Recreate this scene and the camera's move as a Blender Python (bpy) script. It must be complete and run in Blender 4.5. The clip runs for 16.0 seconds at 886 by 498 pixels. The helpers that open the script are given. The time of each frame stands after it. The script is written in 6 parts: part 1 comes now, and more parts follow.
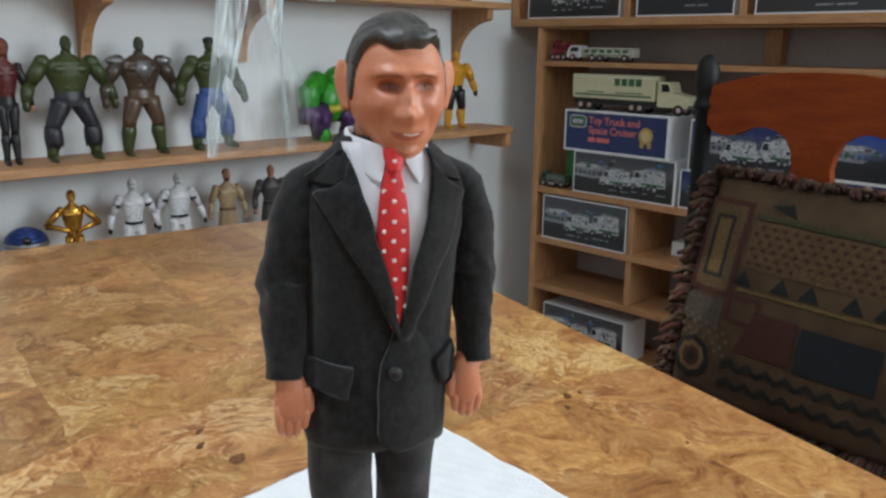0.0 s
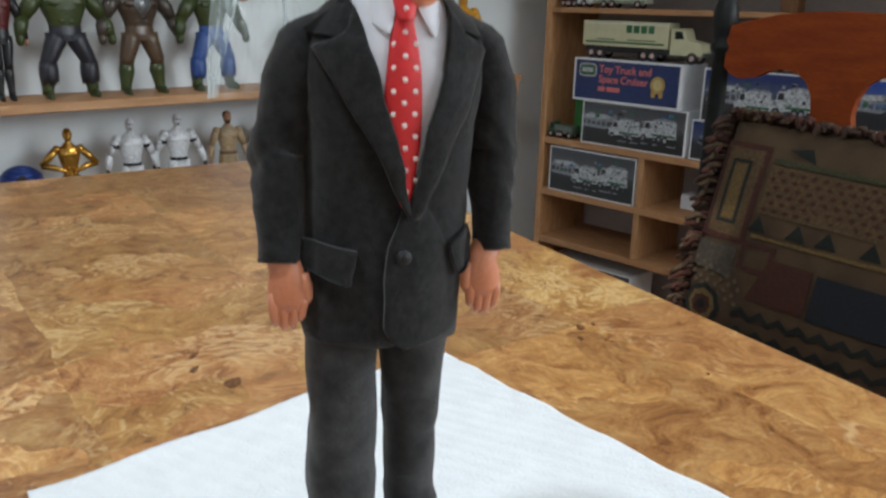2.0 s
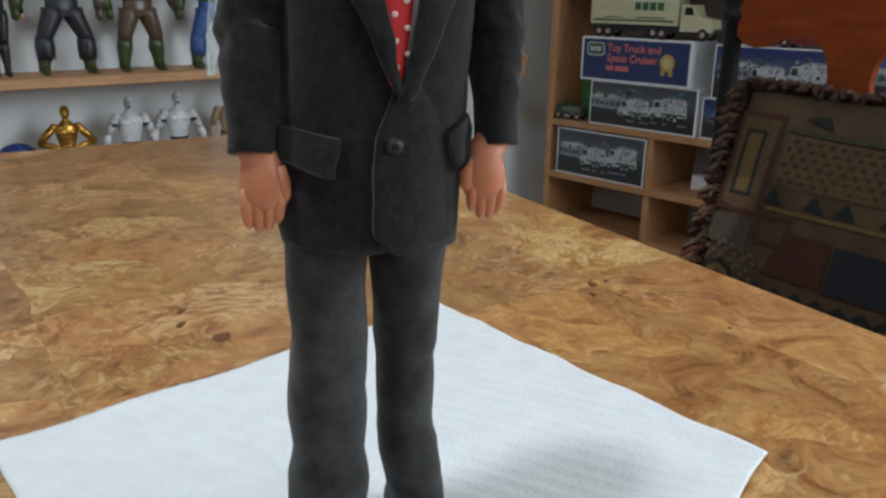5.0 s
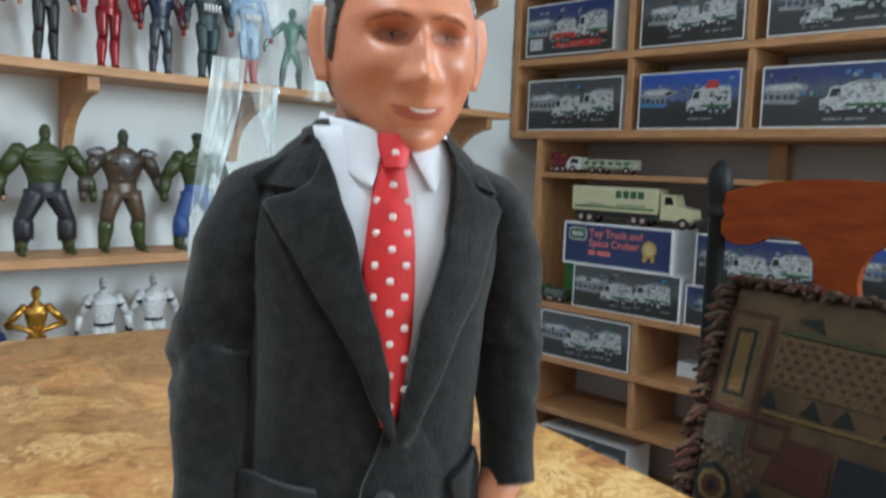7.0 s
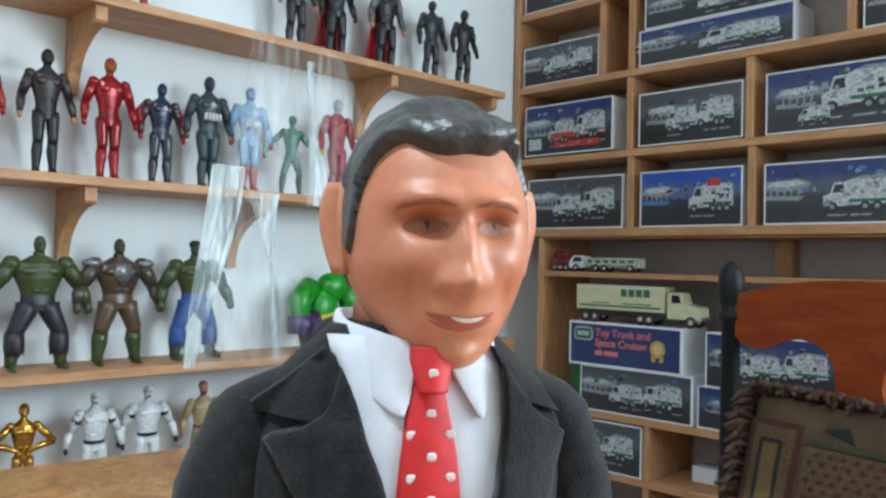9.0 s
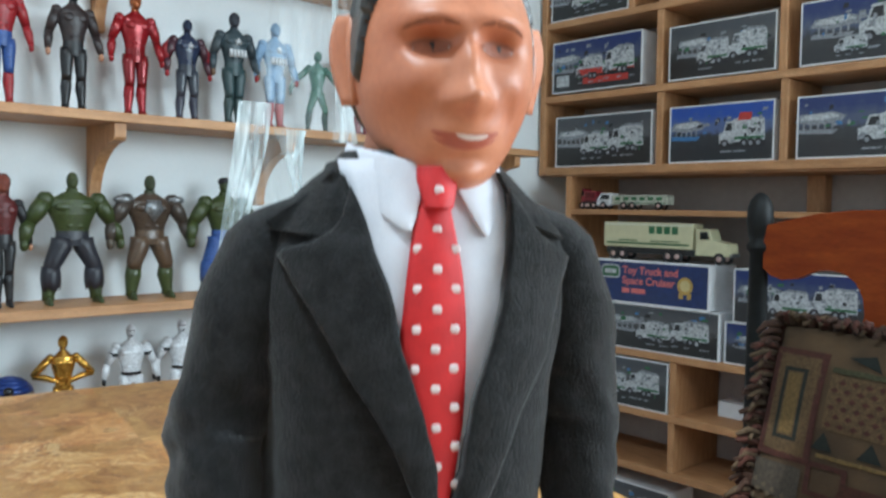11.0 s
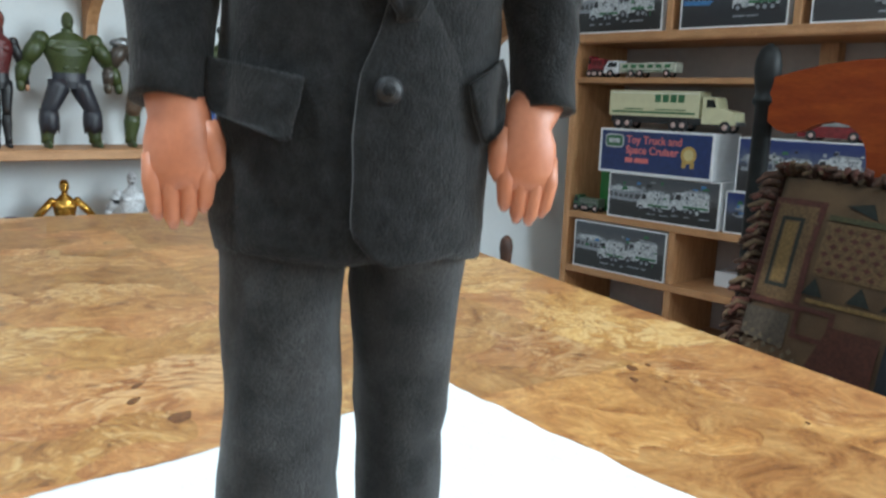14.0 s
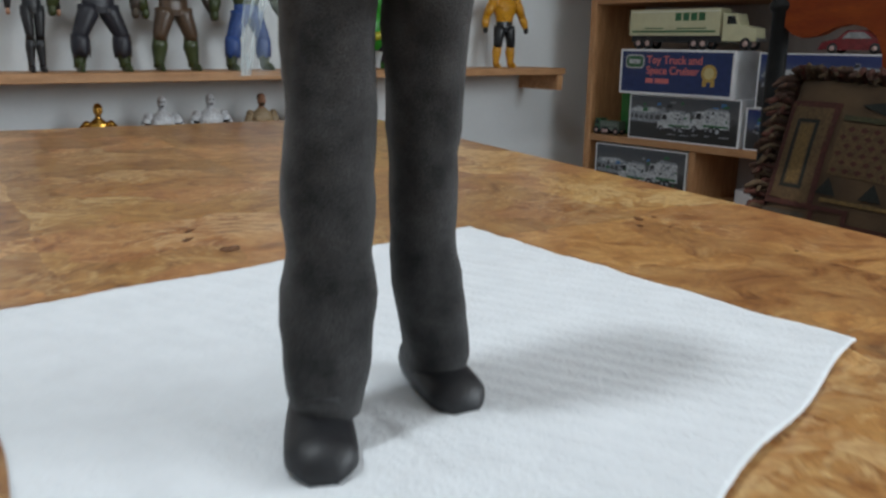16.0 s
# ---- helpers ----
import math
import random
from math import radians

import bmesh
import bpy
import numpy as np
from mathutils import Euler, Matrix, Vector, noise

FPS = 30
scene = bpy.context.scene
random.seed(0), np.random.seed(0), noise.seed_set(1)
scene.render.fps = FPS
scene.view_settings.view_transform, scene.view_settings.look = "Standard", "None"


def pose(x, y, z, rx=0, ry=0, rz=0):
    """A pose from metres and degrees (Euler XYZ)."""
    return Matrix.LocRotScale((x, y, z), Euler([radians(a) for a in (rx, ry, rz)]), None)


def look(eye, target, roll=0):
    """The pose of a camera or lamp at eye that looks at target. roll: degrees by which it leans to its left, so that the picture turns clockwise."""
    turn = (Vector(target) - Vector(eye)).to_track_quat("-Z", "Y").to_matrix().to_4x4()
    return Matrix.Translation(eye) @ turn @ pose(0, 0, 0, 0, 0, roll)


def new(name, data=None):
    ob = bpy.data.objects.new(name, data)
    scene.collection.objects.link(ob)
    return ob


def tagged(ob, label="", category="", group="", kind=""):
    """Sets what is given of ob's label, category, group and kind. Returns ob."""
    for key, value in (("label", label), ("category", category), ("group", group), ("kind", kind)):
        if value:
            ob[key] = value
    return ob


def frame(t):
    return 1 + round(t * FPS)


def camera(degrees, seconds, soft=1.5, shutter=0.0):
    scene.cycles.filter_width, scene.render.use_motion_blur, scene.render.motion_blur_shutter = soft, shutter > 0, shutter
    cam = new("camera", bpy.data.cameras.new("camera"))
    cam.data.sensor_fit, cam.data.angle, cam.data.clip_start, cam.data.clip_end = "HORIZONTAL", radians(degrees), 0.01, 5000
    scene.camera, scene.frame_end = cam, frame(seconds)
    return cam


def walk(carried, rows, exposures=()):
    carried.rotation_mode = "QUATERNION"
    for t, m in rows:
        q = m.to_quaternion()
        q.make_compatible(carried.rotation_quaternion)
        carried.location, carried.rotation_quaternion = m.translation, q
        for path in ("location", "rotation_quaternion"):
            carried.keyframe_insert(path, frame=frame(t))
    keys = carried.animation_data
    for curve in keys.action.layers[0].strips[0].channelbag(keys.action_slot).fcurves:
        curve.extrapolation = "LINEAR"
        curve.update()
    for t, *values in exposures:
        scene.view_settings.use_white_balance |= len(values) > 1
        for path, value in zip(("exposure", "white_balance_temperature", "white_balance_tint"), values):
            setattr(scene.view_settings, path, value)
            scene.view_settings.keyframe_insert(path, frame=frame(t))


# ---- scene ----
cam = camera(57.0, 16.0, soft=2.5, shutter=0.5)
PATH = [
    (0, (0.197, 0.247, 1.041), (1.554, 1.635, 0.559), 0.7),
    (0.5, (0.203, 0.256, 1.045), (1.567, 1.64, 0.573), 1.0),
    (1, (0.208, 0.259, 1.038), (1.566, 1.643, 0.55), 1.1),
    (1.5, (0.209, 0.267, 1.021), (1.555, 1.649, 0.494), 1.2),
    (2, (0.214, 0.27, 1.001), (1.55, 1.644, 0.427), 1.4),
    (2.5, (0.224, 0.276, 0.981), (1.554, 1.641, 0.374), 1.7),
    (3, (0.227, 0.277, 0.964), (1.555, 1.634, 0.336), 1.7),
    (3.2, (0.225, 0.276, 0.957), (1.545, 1.64, 0.327), 1.9),
    (5.3, (0.24, 0.292, 0.961), (1.563, 1.683, 0.402), 0.6),
    (5.5, (0.243, 0.295, 0.966), (1.584, 1.686, 0.448), 1.0),
    (6, (0.244, 0.294, 0.98), (1.611, 1.689, 0.553), 1.5),
    (6.5, (0.255, 0.314, 0.988), (1.627, 1.737, 0.685), 1.5),
    (7, (0.268, 0.331, 0.996), (1.671, 1.743, 0.804), 2.2),
    (7.5, (0.28, 0.352, 1.005), (1.692, 1.768, 0.961), 2.4),
    (8, (0.292, 0.368, 1.014), (1.705, 1.784, 1.045), 1.3),
    (10.3, (0.287, 0.366, 1.021), (1.675, 1.806, 1.041), 0.8),
    (10.5, (0.292, 0.363, 1.017), (1.666, 1.816, 0.996), 0.7),
    (11, (0.29, 0.361, 0.996), (1.647, 1.827, 0.898), 0.9),
    (11.5, (0.289, 0.356, 0.985), (1.633, 1.828, 0.826), 0.7),
    (12, (0.29, 0.356, 0.978), (1.636, 1.824, 0.795), 0.9),
    (12.5, (0.292, 0.355, 0.96), (1.635, 1.818, 0.722), 1.0),
    (13, (0.286, 0.347, 0.945), (1.62, 1.811, 0.671), 1.5),
    (13.5, (0.288, 0.347, 0.93), (1.617, 1.81, 0.624), 1.8),
    (14, (0.293, 0.348, 0.915), (1.627, 1.796, 0.563), 2.1),
    (14.5, (0.292, 0.351, 0.9), (1.614, 1.799, 0.508), 1.9),
    (15, (0.293, 0.347, 0.886), (1.61, 1.786, 0.444), 1.4),
    (15.5, (0.288, 0.342, 0.875), (1.594, 1.78, 0.401), 1.1),
    (16, (0.257, 0.303, 0.867), (1.531, 1.766, 0.382), 0.8),
]
walk(cam, [(t, look(eye, target, roll)) for t, eye, target, roll in PATH], [(0, -0.48, 6450, 10), (3, -0.48, 6450, 9), (5.5, -0.75, 6300, 8), (6.0, -0.52, 6200, 7), (6.5, -0.25, 6150, 5), (7.5, 0.05, 5950, 2), (8, 0.10, 5900, 2), (10.5, 0.08, 5900, 2), (13.5, 0.12, 5950, 2), (14.5, -0.10, 6050, 4), (15.2, -0.48, 6250, 7), (16, -0.82, 6450, 10)])

# ---- world and light ----
world = bpy.data.worlds.new("world")
scene.world = world
world.use_nodes = True
wn = world.node_tree.nodes
sky = wn.new("ShaderNodeTexSky")
sky.sky_type = "NISHITA"
sky.sun_disc = False
sky.sun_elevation = radians(50)
sky.sun_rotation = radians(250)
world.node_tree.links.new(sky.outputs[0], wn["Background"].inputs[0])
wn["Background"].inputs[1].default_value = 0.12
scene.view_settings.exposure = 0.0

sun = new("sun", bpy.data.lights.new("sun", "SUN"))
sun.data.energy, sun.data.angle, sun.data.color = 2.0, radians(0.5), (1.0, 0.95, 0.88)
sun.matrix_world = look((-6, -2.2, 7.6), (0, 0, 0))


def area_light(name, eye, target, w, h, watts, colour):
    lamp = new(name, bpy.data.lights.new(name, "AREA"))
    lamp.data.shape, lamp.data.size, lamp.data.size_y = "RECTANGLE", w, h
    lamp.data.energy, lamp.data.color = watts, colour
    lamp.matrix_world = look(eye, target)
    return lamp


# Daylight in openings: the skylight over the table, unseen ones west, south and east.
area_light("skylight_daylight", (-0.15, 0.58, 2.44), (-0.15, 0.58, 0), 0.16, 0.16, 23.0, (0.86, 0.95, 1.0))
# fill lamp, added to brighten the north wall and the cabinets
area_light("west_fill", (-1.56, 1.22, 1.80), (0.6, 1.5, 1.55), 1.2, 0.9, 3.5, (0.84, 0.94, 1.0))
area_light("south_daylight", (1.70, -1.76, 1.6), (0.5, 0.5, 1.1), 1.3, 1.1, 36.0, (0.86, 0.95, 1.0))
# fill lamp, added to brighten the doll's left side
area_light("east_fill", (2.40, -0.95, 1.6), (0.4, 0.5, 1.0), 1.0, 1.05, 54.0, (0.88, 0.95, 1.0))


# ---- materials ----
def mat(name, base, rough=0.6, metal=0.0, vary=0.12, scale=30.0, bump=0.1, fine=None, stretch=(1, 1, 1), dist=0.002, coat=0.0, second=None, random_amount=0.0):
    """A surface with variation at two scales; second: the colour of its larger stains or grain."""
    m = bpy.data.materials.new(name)
    m.use_nodes = True
    n, l = m.node_tree.nodes, m.node_tree.links
    b = n["Principled BSDF"]
    b.inputs["Roughness"].default_value, b.inputs["Metallic"].default_value = rough, metal
    b.inputs["Coat Weight"].default_value = coat
    co, mp = n.new("ShaderNodeTexCoord"), n.new("ShaderNodeMapping")
    mp.inputs["Scale"].default_value = stretch
    l.new(co.outputs["Object"], mp.inputs["Vector"])
    big, small = n.new("ShaderNodeTexNoise"), n.new("ShaderNodeTexNoise")
    big.inputs["Scale"].default_value, big.inputs["Detail"].default_value = scale, 5
    small.inputs["Scale"].default_value, small.inputs["Detail"].default_value = fine or scale * 9, 4
    for t in (big, small):
        l.new(mp.outputs[0], t.inputs["Vector"])
    ramp = n.new("ShaderNodeValToRGB")
    hi = second or tuple(min(1, c * (1 + vary)) for c in base)
    lo = base if second else tuple(c * (1 - vary) for c in base)
    ramp.color_ramp.elements[0].position, ramp.color_ramp.elements[1].position = 0.32, 0.68
    ramp.color_ramp.elements[0].color, ramp.color_ramp.elements[1].color = (*lo, 1), (*hi, 1)
    l.new(big.outputs["Fac"], ramp.inputs[0])
    mix = n.new("ShaderNodeMix")
    mix.data_type, mix.blend_type = "RGBA", "OVERLAY"
    mix.inputs["Factor"].default_value = min(1, vary * 2)
    l.new(ramp.outputs[0], mix.inputs["A"])
    l.new(small.outputs["Fac"], mix.inputs["B"])
    out = mix.outputs["Result"]
    if random_amount:
        info, hsv, mr = n.new("ShaderNodeObjectInfo"), n.new("ShaderNodeHueSaturation"), n.new("ShaderNodeMapRange")
        mr.inputs["To Min"].default_value, mr.inputs["To Max"].default_value = 1 - random_amount, 1 + random_amount
        l.new(info.outputs["Random"], mr.inputs["Value"])
        l.new(mr.outputs[0], hsv.inputs["Value"])
        l.new(out, hsv.inputs["Color"])
        out = hsv.outputs[0]
    l.new(out, b.inputs["Base Color"])
    bp = n.new("ShaderNodeBump")
    bp.inputs["Strength"].default_value, bp.inputs["Distance"].default_value = bump, dist
    l.new(small.outputs["Fac"], bp.inputs["Height"])
    l.new(bp.outputs[0], b.inputs["Normal"])
    return m


def burl_material():
    """Burl veneer in rectangular leaves: swirling figure, small eyes, pale streaks, a satin varnish."""
    m = bpy.data.materials.new("burl_veneer")
    m.use_nodes = True
    n, l = m.node_tree.nodes, m.node_tree.links
    b = n["Principled BSDF"]
    co = n.new("ShaderNodeTexCoord")
    # leaf number of every place, with a slightly wavering seam
    warp = n.new("ShaderNodeTexNoise")
    warp.inputs["Scale"].default_value = 9.0
    l.new(co.outputs["Object"], warp.inputs["Vector"])
    add = n.new("ShaderNodeMix")
    add.data_type, add.blend_type = "RGBA", "LINEAR_LIGHT"
    add.inputs["Factor"].default_value = 0.008
    l.new(co.outputs["Object"], add.inputs["A"])
    l.new(warp.outputs["Color"], add.inputs["B"])
    snap = n.new("ShaderNodeVectorMath")
    snap.operation = "SNAP"
    snap.inputs[1].default_value = (0.19, 0.27, 10.0)
    l.new(add.outputs["Result"], snap.inputs[0])
    rnd = n.new("ShaderNodeTexWhiteNoise")
    l.new(snap.outputs[0], rnd.inputs["Vector"])
    shift = n.new("ShaderNodeVectorMath")
    shift.operation = "MULTIPLY_ADD"
    shift.inputs[1].default_value = (7, 7, 7)
    l.new(rnd.outputs["Color"], shift.inputs[0])
    l.new(co.outputs["Object"], shift.inputs[2])
    # swirling figure: noise warped by noise
    w1 = n.new("ShaderNodeTexNoise")
    w1.inputs["Scale"].default_value, w1.inputs["Detail"].default_value = 8.0, 3
    l.new(shift.outputs[0], w1.inputs["Vector"])
    sw = n.new("ShaderNodeVectorMath")
    sw.operation = "MULTIPLY_ADD"
    sw.inputs[1].default_value = (0.11, 0.11, 0.11)
    l.new(w1.outputs["Color"], sw.inputs[0])
    l.new(shift.outputs[0], sw.inputs[2])
    fig = n.new("ShaderNodeTexNoise")
    fig.inputs["Scale"].default_value, fig.inputs["Detail"].default_value, fig.inputs["Roughness"].default_value = 21.0, 10, 0.72
    fig.inputs["Distortion"].default_value = 1.6
    l.new(sw.outputs[0], fig.inputs["Vector"])
    ramp = n.new("ShaderNodeValToRGB")
    e = ramp.color_ramp.elements
    e[0].position, e[0].color = 0.30, (0.15, 0.056, 0.016, 1)
    e[1].position, e[1].color = 0.74, (0.66, 0.43, 0.17, 1)
    for p, c in ((0.42, (0.33, 0.15, 0.042)), (0.52, (0.44, 0.225, 0.068)), (0.62, (0.52, 0.295, 0.098))):
        e.new(p).color = (*c, 1)
    l.new(fig.outputs["Fac"], ramp.inputs[0])
    # pale flamed patches between the burls, and a slow drift of tone
    fl1 = n.new("ShaderNodeTexNoise")
    fl1.inputs["Scale"].default_value, fl1.inputs["Detail"].default_value, fl1.inputs["Distortion"].default_value = 46.0, 6, 2.6
    l.new(sw.outputs[0], fl1.inputs["Vector"])
    fl2 = n.new("ShaderNodeTexNoise")
    fl2.inputs["Scale"].default_value, fl2.inputs["Detail"].default_value = 6.5, 2
    l.new(shift.outputs[0], fl2.inputs["Vector"])
    flm = n.new("ShaderNodeMath")
    flm.operation = "MULTIPLY"
    l.new(fl1.outputs["Fac"], flm.inputs[0])
    l.new(fl2.outputs["Fac"], flm.inputs[1])
    flr = n.new("ShaderNodeMapRange")
    flr.inputs["From Min"].default_value, flr.inputs["From Max"].default_value = 0.27, 0.37
    flr.inputs["To Max"].default_value = 0.75
    l.new(flm.outputs[0], flr.inputs["Value"])
    pale = n.new("ShaderNodeMix")
    pale.data_type = "RGBA"
    pale.inputs["B"].default_value = (0.66, 0.45, 0.20, 1)
    l.new(flr.outputs[0], pale.inputs["Factor"])
    l.new(ramp.outputs[0], pale.inputs["A"])
    # fine fibre
    fib = n.new("ShaderNodeTexNoise")
    fib.inputs["Scale"].default_value, fib.inputs["Detail"].default_value = 260.0, 3
    l.new(sw.outputs[0], fib.inputs["Vector"])
    ov = n.new("ShaderNodeMix")
    ov.data_type, ov.blend_type = "RGBA", "OVERLAY"
    ov.inputs["Factor"].default_value = 0.35
    l.new(pale.outputs["Result"], ov.inputs["A"])
    l.new(fib.outputs["Fac"], ov.inputs["B"])
    # scattered eyes
    vor = n.new("ShaderNodeTexVoronoi")
    vor.inputs["Scale"].default_value = 17.0
    l.new(sw.outputs[0], vor.inputs["Vector"])
    eye = n.new("ShaderNodeMapRange")
    eye.inputs["From Min"].default_value, eye.inputs["From Max"].default_value = 0.05, 0.13
    eye.inputs["To Min"].default_value, eye.inputs["To Max"].default_value = 0.5, 0.0
    l.new(vor.outputs["Distance"], eye.inputs["Value"])
    dk = n.new("ShaderNodeMix")
    dk.data_type = "RGBA"
    dk.inputs["B"].default_value = (0.10, 0.035, 0.012, 1)
    l.new(eye.outputs[0], dk.inputs["Factor"])
    l.new(ov.outputs["Result"], dk.inputs["A"])
    # each leaf a little lighter, darker, redder
    sep = n.new("ShaderNodeSeparateColor")
    l.new(rnd.outputs["Color"], sep.inputs[0])
    mr = n.new("ShaderNodeMapRange")
    mr.inputs["To Min"].default_value, mr.inputs["To Max"].default_value = 0.82, 1.18
    l.new(sep.outputs[0], mr.inputs["Value"])
    mh = n.new("ShaderNodeMapRange")
    mh.inputs["To Min"].default_value, mh.inputs["To Max"].default_value = 0.489, 0.501
    l.new(sep.outputs[1], mh.inputs["Value"])
    hsv = n.new("ShaderNodeHueSaturation")
    l.new(mr.outputs[0], hsv.inputs["Value"])
    l.new(mh.outputs[0], hsv.inputs["Hue"])
    l.new(dk.outputs["Result"], hsv.inputs["Color"])
    l.new(hsv.outputs[0], b.inputs["Base Color"])
    b.inputs["Roughness"].default_value = 0.31
    b.inputs["Coat Weight"].default_value, b.inputs["Coat Roughness"].default_value = 0.15, 0.25
    bp = n.new("ShaderNodeBump")
    bp.inputs["Strength"].default_value, bp.inputs["Distance"].default_value = 0.05, 0.001
    l.new(fig.outputs["Fac"], bp.inputs["Height"])
    l.new(bp.outputs[0], b.inputs["Normal"])
    return m


M_WALL = mat("wall_paint", (0.72, 0.75, 0.76), 0.8, vary=0.05, scale=3, fine=160, bump=0.12)
M_CEIL = mat("ceiling_paint", (0.78, 0.78, 0.77), 0.9, vary=0.04, scale=3, fine=120)
M_FLOOR = mat("floor_boards", (0.20, 0.11, 0.055), 0.5, vary=0.25, scale=6, stretch=(1, 8, 1))
M_PINE = mat("pine_board", (0.36, 0.175, 0.072), 0.55, vary=0.2, scale=14, fine=120, stretch=(6, 1, 6), second=(0.50, 0.27, 0.125), bump=0.12, random_amount=0.10)
M_PINEX = mat("pine_board_long", (0.36, 0.175, 0.072), 0.55, vary=0.2, scale=14, fine=120, stretch=(1, 6, 6), second=(0.50, 0.27, 0.125), bump=0.12, random_amount=0.10)
M_PINEZ = mat("pine_board_upright", (0.36, 0.175, 0.072), 0.55, vary=0.2, scale=14, fine=120, stretch=(6, 6, 1), second=(0.50, 0.27, 0.125), bump=0.12, random_amount=0.10)
M_BACK = mat("cabinet_back_paint", (0.42, 0.36, 0.32), 0.8, vary=0.06, scale=5)
M_BURL = burl_material()
M_KNOT = mat("knot_dark", (0.16, 0.065, 0.022), 0.45, vary=0.3, scale=300)
M_EDGE = mat("table_edge", (0.24, 0.11, 0.04), 0.4, vary=0.25, scale=20, stretch=(1, 1, 8))
M_TOWEL = mat("paper_towel", (0.78, 0.80, 0.82), 0.95, vary=0.03, scale=60, fine=420, bump=0.5, dist=0.0012)
M_SUIT = mat("charcoal_wool", (0.0140, 0.0140, 0.0148), 0.95, vary=0.42, scale=300, fine=1700, bump=0.6, dist=0.0007)
M_PANTS = mat("dark_grey_wool", (0.0330, 0.0325, 0.0330), 0.95, vary=0.5, scale=90, fine=2000, bump=0.45, dist=0.0005)
for wool in (M_SUIT, M_PANTS):
    wb = wool.node_tree.nodes["Principled BSDF"]
    wb.inputs["Sheen Weight"].default_value, wb.inputs["Sheen Roughness"].default_value = 0.16, 0.5
    wb.inputs["Specular IOR Level"].default_value = 0.2
M_SHIRT = mat("white_cotton", (0.62, 0.62, 0.67), 0.85, vary=0.05, scale=150, fine=2000, bump=0.2, dist=0.0003)
M_TIE = mat("red_satin", (0.54, 0.012, 0.015), 0.6, vary=0.12, scale=200, fine=2500, bump=0.2, dist=0.0003)
M_DOT = mat("white_print", (0.70, 0.58, 0.57), 0.6, vary=0.04)
M_SKIN = mat("painted_vinyl_skin", (0.52, 0.180, 0.090), 0.44, vary=0.08, scale=75, bump=0.03, second=(0.58, 0.235, 0.130))

# mixes a darker, redder tint into the skin colour by vertex attribute
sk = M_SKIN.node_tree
sk_mix, sk_tint, sk_base = sk.nodes.new("ShaderNodeMix"), sk.nodes.new("ShaderNodeAttribute"), sk.nodes["Principled BSDF"].inputs["Base Color"]
sk_mix.data_type, sk_tint.attribute_name = "RGBA", "face_tint"
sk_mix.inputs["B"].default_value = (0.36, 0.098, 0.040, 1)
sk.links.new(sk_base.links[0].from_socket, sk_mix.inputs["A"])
sk.links.new(sk_tint.outputs["Fac"], sk_mix.inputs["Factor"])
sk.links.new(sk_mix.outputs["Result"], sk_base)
M_LIP = mat("lip_paint", (0.40, 0.10, 0.065), 0.4, vary=0.05)
M_HAIR = mat("moulded_hair", (0.045, 0.043, 0.042), 0.30, vary=0.4, scale=160, fine=900, bump=0.5, dist=0.0006)
M_SHOE = mat("black_plastic", (0.010, 0.010, 0.012), 0.48, vary=0.2, scale=90, bump=0.1)
M_EYEW = mat("eye_white", (0.33, 0.27, 0.25), 0.3, vary=0.03)
M_IRIS = mat("eye_blue_grey", (0.022, 0.024, 0.028), 0.5, vary=0.1)
M_TEETH_GLINT = mat("teeth_and_glint_white", (0.72, 0.62, 0.58), 0.35, vary=0.03)
M_BROW = mat("brow_paint", (0.26, 0.085, 0.045), 0.5, vary=0.15, scale=300)
M_CARD = mat("white_card", (0.74, 0.75, 0.77), 0.45, vary=0.05, scale=40)
M_CHAIRWOOD = mat("orange_stained_wood", (0.165, 0.023, 0.0015), 0.65, vary=0.2, scale=9, stretch=(1, 1, 7), second=(0.225, 0.042, 0.003))
M_IRON = mat("black_turned_wood", (0.008, 0.0085, 0.0085), 0.5, vary=0.3, scale=60, bump=0.2)

for dull in (M_CHAIRWOOD, M_IRON):
    dull.node_tree.nodes["Principled BSDF"].inputs["Specular IOR Level"].default_value = 0.22


